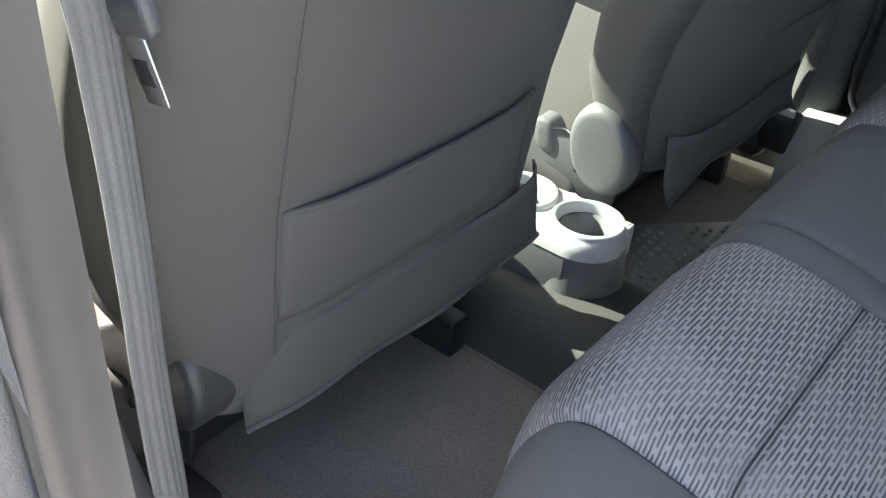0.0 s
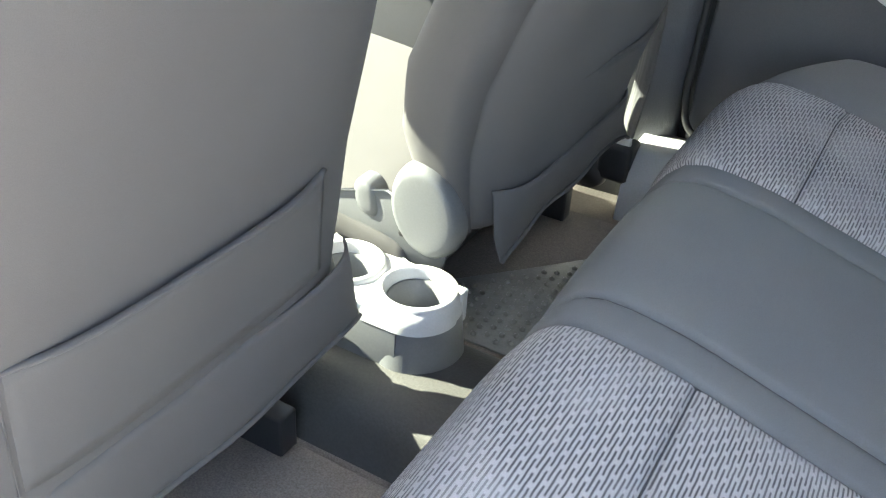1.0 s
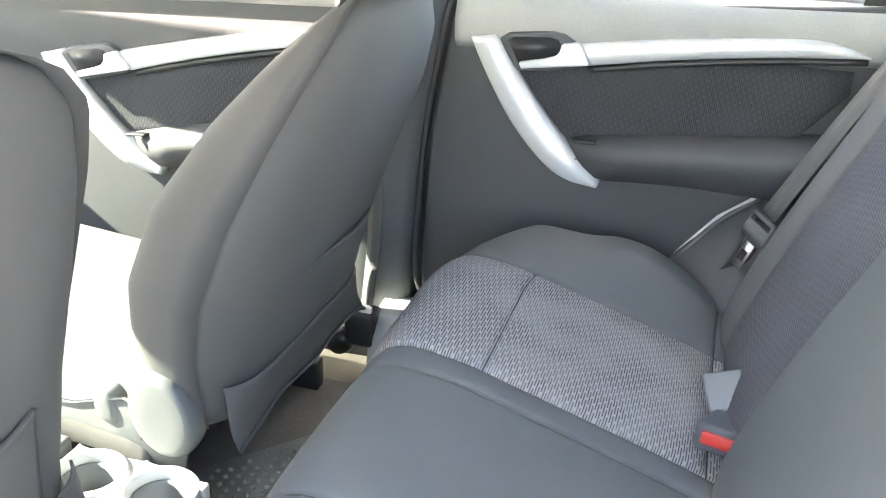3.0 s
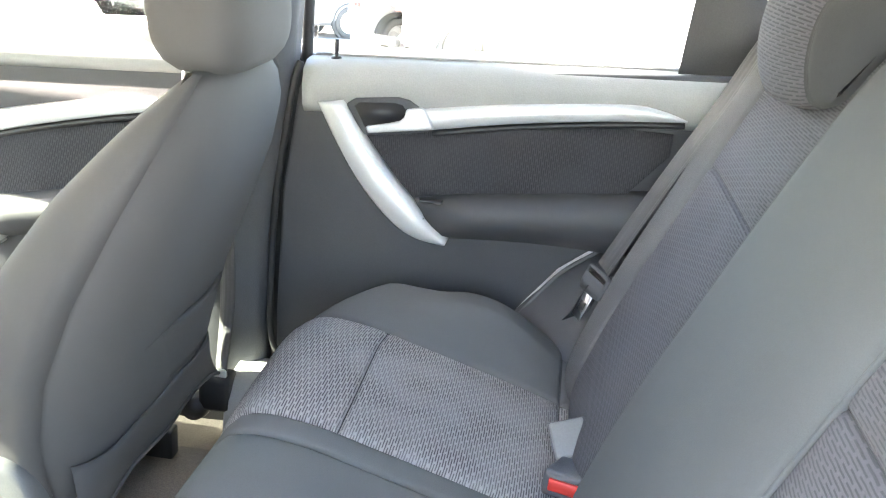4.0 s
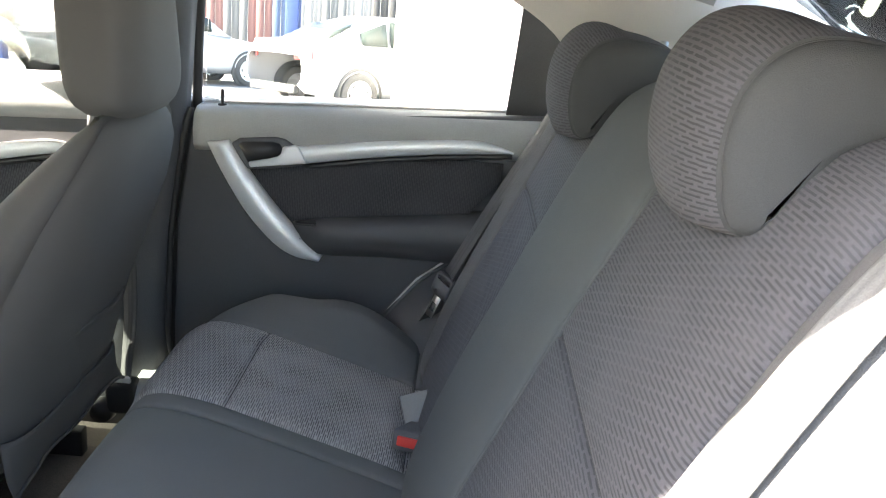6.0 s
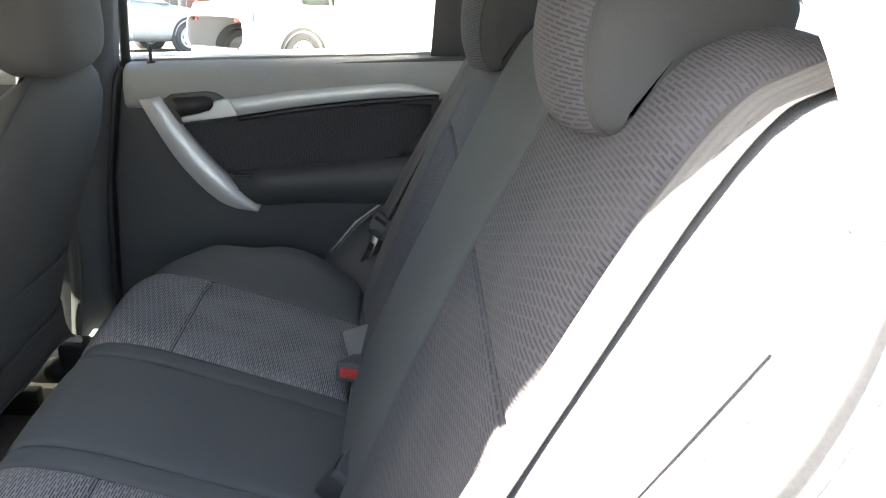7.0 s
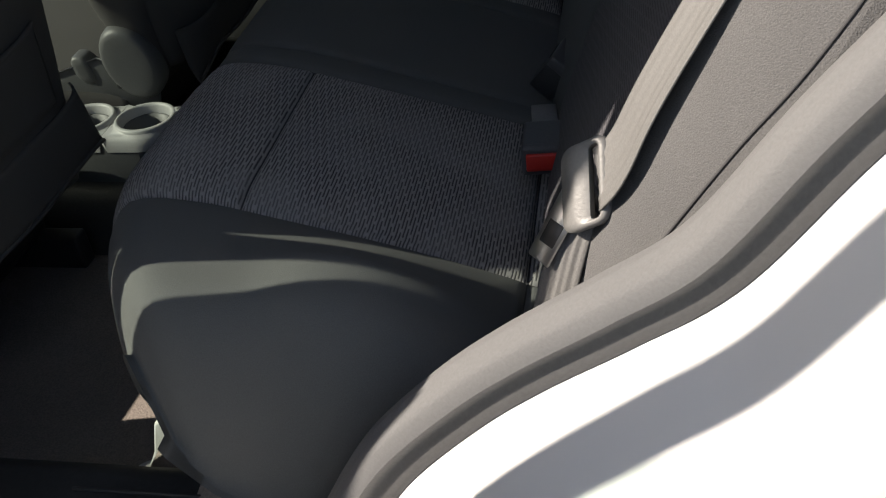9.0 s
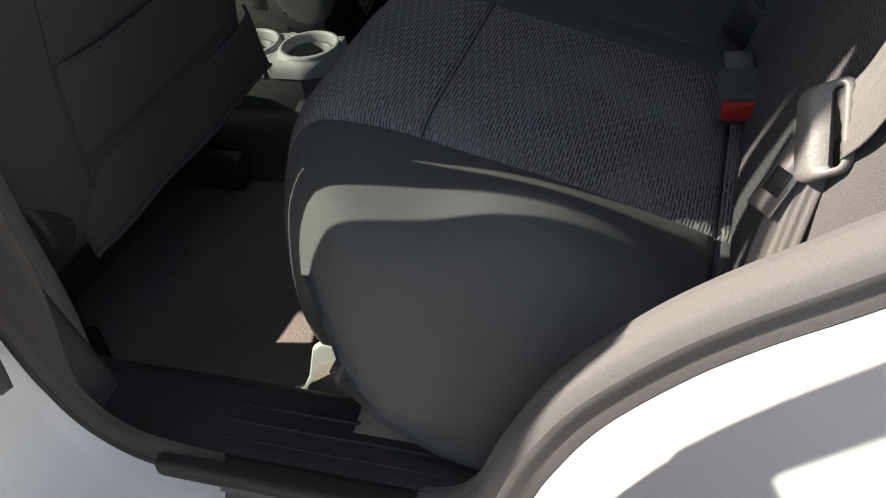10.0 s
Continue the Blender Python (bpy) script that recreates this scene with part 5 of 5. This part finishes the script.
for dy in (-0.022, 0.022):
    bm = lathe([(0, 0.009), (0.006, 0.009), (0.008, 0.004)], (0, dy, 0), "z", 12)
    bm.transform(spot)
    part("bolt", bm, ZINC, ob)

ob = thing("seat_bracket", "pale steel bench bracket standing on the carpet", "bracket", (-0.16, -0.50, FLOOR))
part("leg", prism([(-0.172, 0.284), (-0.150, 0.296), (-0.138, 0.318), (-0.125, 0.362), (-0.114, 0.372), (-0.060, 0.372), (-0.060, 0.325), (-0.096, 0.330), (-0.118, 0.306), (-0.140, 0.284)], -0.520, -0.509, "y", 0.003), BRACKET, ob, "pale painted steel leg")

# studded heel mats
for s in (-1, 1):
    ob = whole("floor_mat", rbox((-0.56, 0.13 if s > 0 else -0.55, FLOOR), (-0.12, 0.55 if s > 0 else -0.13, FLOOR + 0.008), 0.004), CARPET, "worn grey-brown carpet mat on the cabin floor", "floor mat", group="floor mats")
ob = whole("tread_pad", prism([(-0.43, 0.245), (-0.35, 0.335), (-0.272, 0.428), (-0.19, 0.50), (-0.08, 0.52), (-0.06, 0.14), (-0.40, 0.14), (-0.435, 0.20)], FLOOR + 0.0085, FLOOR + 0.0125, "z", 0.0015), PAD, "studded worn rubber tread pad on the mat, paled for glare", "tread pad")
bm = bmesh.new()
for i in range(20):
    for j in range(18):
        x, y = -0.405 + 0.017 * i, 0.155 + 0.018 * j + 0.009 * (i % 2)
        if y < 0.235 + 1.13 * (x + 0.42) and y < 0.50:
            bmesh.ops.create_icosphere(bm, subdivisions=1, radius=0.0050, matrix=Matrix.Translation((x, y, FLOOR + 0.0130)))
tagged(part("studs", bm, PAD, ob), kind="stuff")


# ---- the yard beyond ----
def sedan(at, turn, label):
    """A parked white saloon, nose towards its own -x."""
    ob = thing("parked_car", label, "car", (0, 0, 0), "parked cars")
    secs = []
    prof = [(-2.2, 0.35, 0.62, 0.70), (-2.1, 0.25, 0.72, 0.80), (-1.5, 0.22, 0.86, 0.86), (-0.9, 0.22, 0.93, 0.87), (0.0, 0.22, 0.95, 0.87), (1.0, 0.22, 0.98, 0.87), (1.7, 0.25, 1.02, 0.85), (2.1, 0.30, 0.98, 0.80), (2.2, 0.40, 0.80, 0.74)]
    for x, lo, hi, w in prof:
        secs.append([(x, w * c, lo + (hi - lo) * h) for c, h in ((-0.88, 0), (-1, 0.2), (-1, 0.55), (-0.97, 0.85), (-0.86, 1), (0, 1.03), (0.86, 1), (0.97, 0.85), (1, 0.55), (1, 0.2), (0.88, 0))])
    part("body", surf(secs, thick=0.01), CARPAINT, ob)
    secs = []
    for x, hi, w in ((-1.0, 0.95, 0.74), (-0.45, 1.34, 0.62), (0.1, 1.44, 0.60), (0.7, 1.42, 0.59), (1.2, 1.28, 0.60), (1.72, 1.03, 0.68)):
        secs.append([(x, w * 1.12, 0.94), (x, w * 1.06, 0.5 * (0.94 + hi)), (x, w, hi - 0.02), (x, w * 0.6, hi), (x, -w * 0.6, hi), (x, -w, hi - 0.02), (x, -w * 1.06, 0.5 * (0.94 + hi)), (x, -w * 1.12, 0.94)])
    part("cabin", surf(secs, thick=0.01), CARPAINT, ob)
    for s in (-1, 1):
        for x0, x1, t0, t1, tag in ((-0.62, 0.02, 1.24, 1.37, 0), (0.10, 0.72, 1.37, 1.35, 1), (0.78, 1.22, 1.33, 1.16, 2)):
            part("side_window", surf([[(x, s * (0.735 - 0.09 * k), 1.0 + (np.interp(x, (x0, x1), (t0, t1)) - 1.0) * k) for k in (0, 0.5, 1)] for x in np.linspace(x0, x1, 5)], thick=0.006), CARGLASS, ob)
        part("tail_lamp", surf([[(2.17 - 0.10 * k, s * (0.50 + 0.30 * k), z) for k in np.linspace(0, 1, 5)] for z in (0.74, 0.82, 0.88)], thick=0.02), TAILRED, ob, "red tail lamp")
        part("door_handle", rbox((0.35, s * 0.875 - 0.012, 0.86), (0.55, s * 0.875 + 0.012, 0.89), 0.006), BLACK, ob)
        for x in (-1.38, 1.32):
            w = part("wheel", lathe([(0.0, 0.05 * s), (0.06, 0.06 * s), (0.17, 0.04 * s), (0.21, 0.07 * s), (0.215, 0.03 * s)], (x, 0.80 * s, 0.31), "y", 28), SILVER, ob, "silver wheel cover")
            for k in range(7):
                a = k * 2 * math.pi / 7
                bm = rbox((-0.012, -0.004, -0.03), (0.012, 0.004, 0.03), 0.003, 1)
                bm.transform(Matrix.Translation((x + 0.15 * math.cos(a), 0.80 * s + 0.055 * s, 0.31 + 0.15 * math.sin(a))) @ Matrix.Rotation(-a, 4, "Y"))
                part("slot", bm, BLACK, w)
            part("tyre", lathe([(0.21, -0.08), (0.29, -0.09), (0.315, -0.06), (0.315, 0.06), (0.29, 0.09), (0.21, 0.08)], (x, 0.80 * s, 0.31), "y", 36), DUSTY, w)
            # dark ring added round the wheel for the shadow in its arch
            part("arch_shadow_liner", lathe([(0.33, -0.09 * s), (0.375, 0.0), (0.375, 0.078 * s), (0.33, 0.078 * s)], (x, 0.80 * s, 0.32), "y", 36), DUSTY, ob)
    part("rear_window", surf([[(1.24 + 0.42 * k, y * (1 + 0.1 * k), 1.285 - 0.215 * k) for k in (0, 0.5, 1)] for y in np.linspace(-0.52, 0.52, 7)], thick=0.006), CARGLASS, ob)
    part("bumper_insert", rbox((2.12, -0.6, 0.28), (2.22, 0.6, 0.40), 0.03), DUSTY, ob)
    ob.matrix_world = pose(at[0], at[1], at[2], -5.4, 0, 0) @ pose(0, 0, 0, 0, 0, turn)
    return ob


# white paint dimmed in its colour so the sunlit bodies don't burn out
CARPAINT = material("dimmed_white_paint", (0.46, 0.46, 0.465), 0.35, blotch=0.06, blotch_size=3, coat=0.5)
CARGLASS = material("dark_car_glass", (0.032, 0.040, 0.036), 0.2, blotch=0.6, blotch_size=3, spec=0.2)
sedan((-0.74, 13.2, ground_height(13.2)), -138, "white parked saloon with red tail lamps")
sedan((-5.6, 17.0, ground_height(17.0)), -138, "white parked saloon behind the first")
van = thing("panel_van", "large plain white panel van parked beyond the window", "van", (2.3, 11.5, ground_height(11.5)))
part("cargo_body", rbox((-0.62, 10.6, -0.5), (5.2, 12.4, 2.4), 0.06), PAINT, van)
part("underbody", rbox((-0.3, 11.3, -0.62), (4.9, 12.2, -0.5), 0.02), BLACK, van)
for x in (0.9, 4.3):
    for y in (10.75, 12.25):
        w = part("wheel", lathe([(0.0, 0.1), (0.2, 0.1), (0.21, -0.1), (0.0, -0.1)], (x, y, ground_height(y) + 0.33), "y", 24), SILVER, van)
        part("tyre", lathe([(0.21, -0.1), (0.33, -0.09), (0.33, 0.09), (0.21, 0.1)], (x, y, ground_height(y) + 0.33), "y", 30), TYRE, w)

fence = thing("yard_fence", "tall fence of pale and coloured metal sheets", "fence", (0, 24, ground_height(24)))
rnd = random.Random(4)
tones = [material("sheet_%s" % n, col, 0.6, blotch=0.15, blotch_size=1.5) for n, col in (("grey", (0.11, 0.115, 0.12)), ("white", (0.2, 0.2, 0.2)), ("pink", (0.17, 0.085, 0.08)), ("blue", (0.06, 0.095, 0.17)), ("dark", (0.04, 0.04, 0.042)))]
boards = {}
for i in range(150):
    x = -24 + 0.22 * i
    tone = rnd.choice((0, 0, 0, 1, 1, 2, 3, 4)) if i % 3 == 0 else tone
    key = (tone, i % 2)
    if key not in boards:
        ob = part("sheet", rbox((-0.105, -0.02 - 0.03 * (i % 2), 0), (0.105, 0.02, 4.2), 0.012, 1), tones[tone], fence)
        boards[key] = ob.data
    else:
        ob = new("sheet", boards[key])
        ob.parent = fence
    ob.matrix_parent_inverse = Matrix.Identity(4)
    ob.location = (x, 0, 0)
for x in (-3.66, -10.38, 3.6):
    pole = whole("blue_pole", rbox((x - 0.15, 19.85, ground_height(20) - 0.05), (x + 0.15, 20.15, ground_height(20) + 4.5), 0.02), BLUE, "blue painted square steel pole", "pole", group="blue poles")
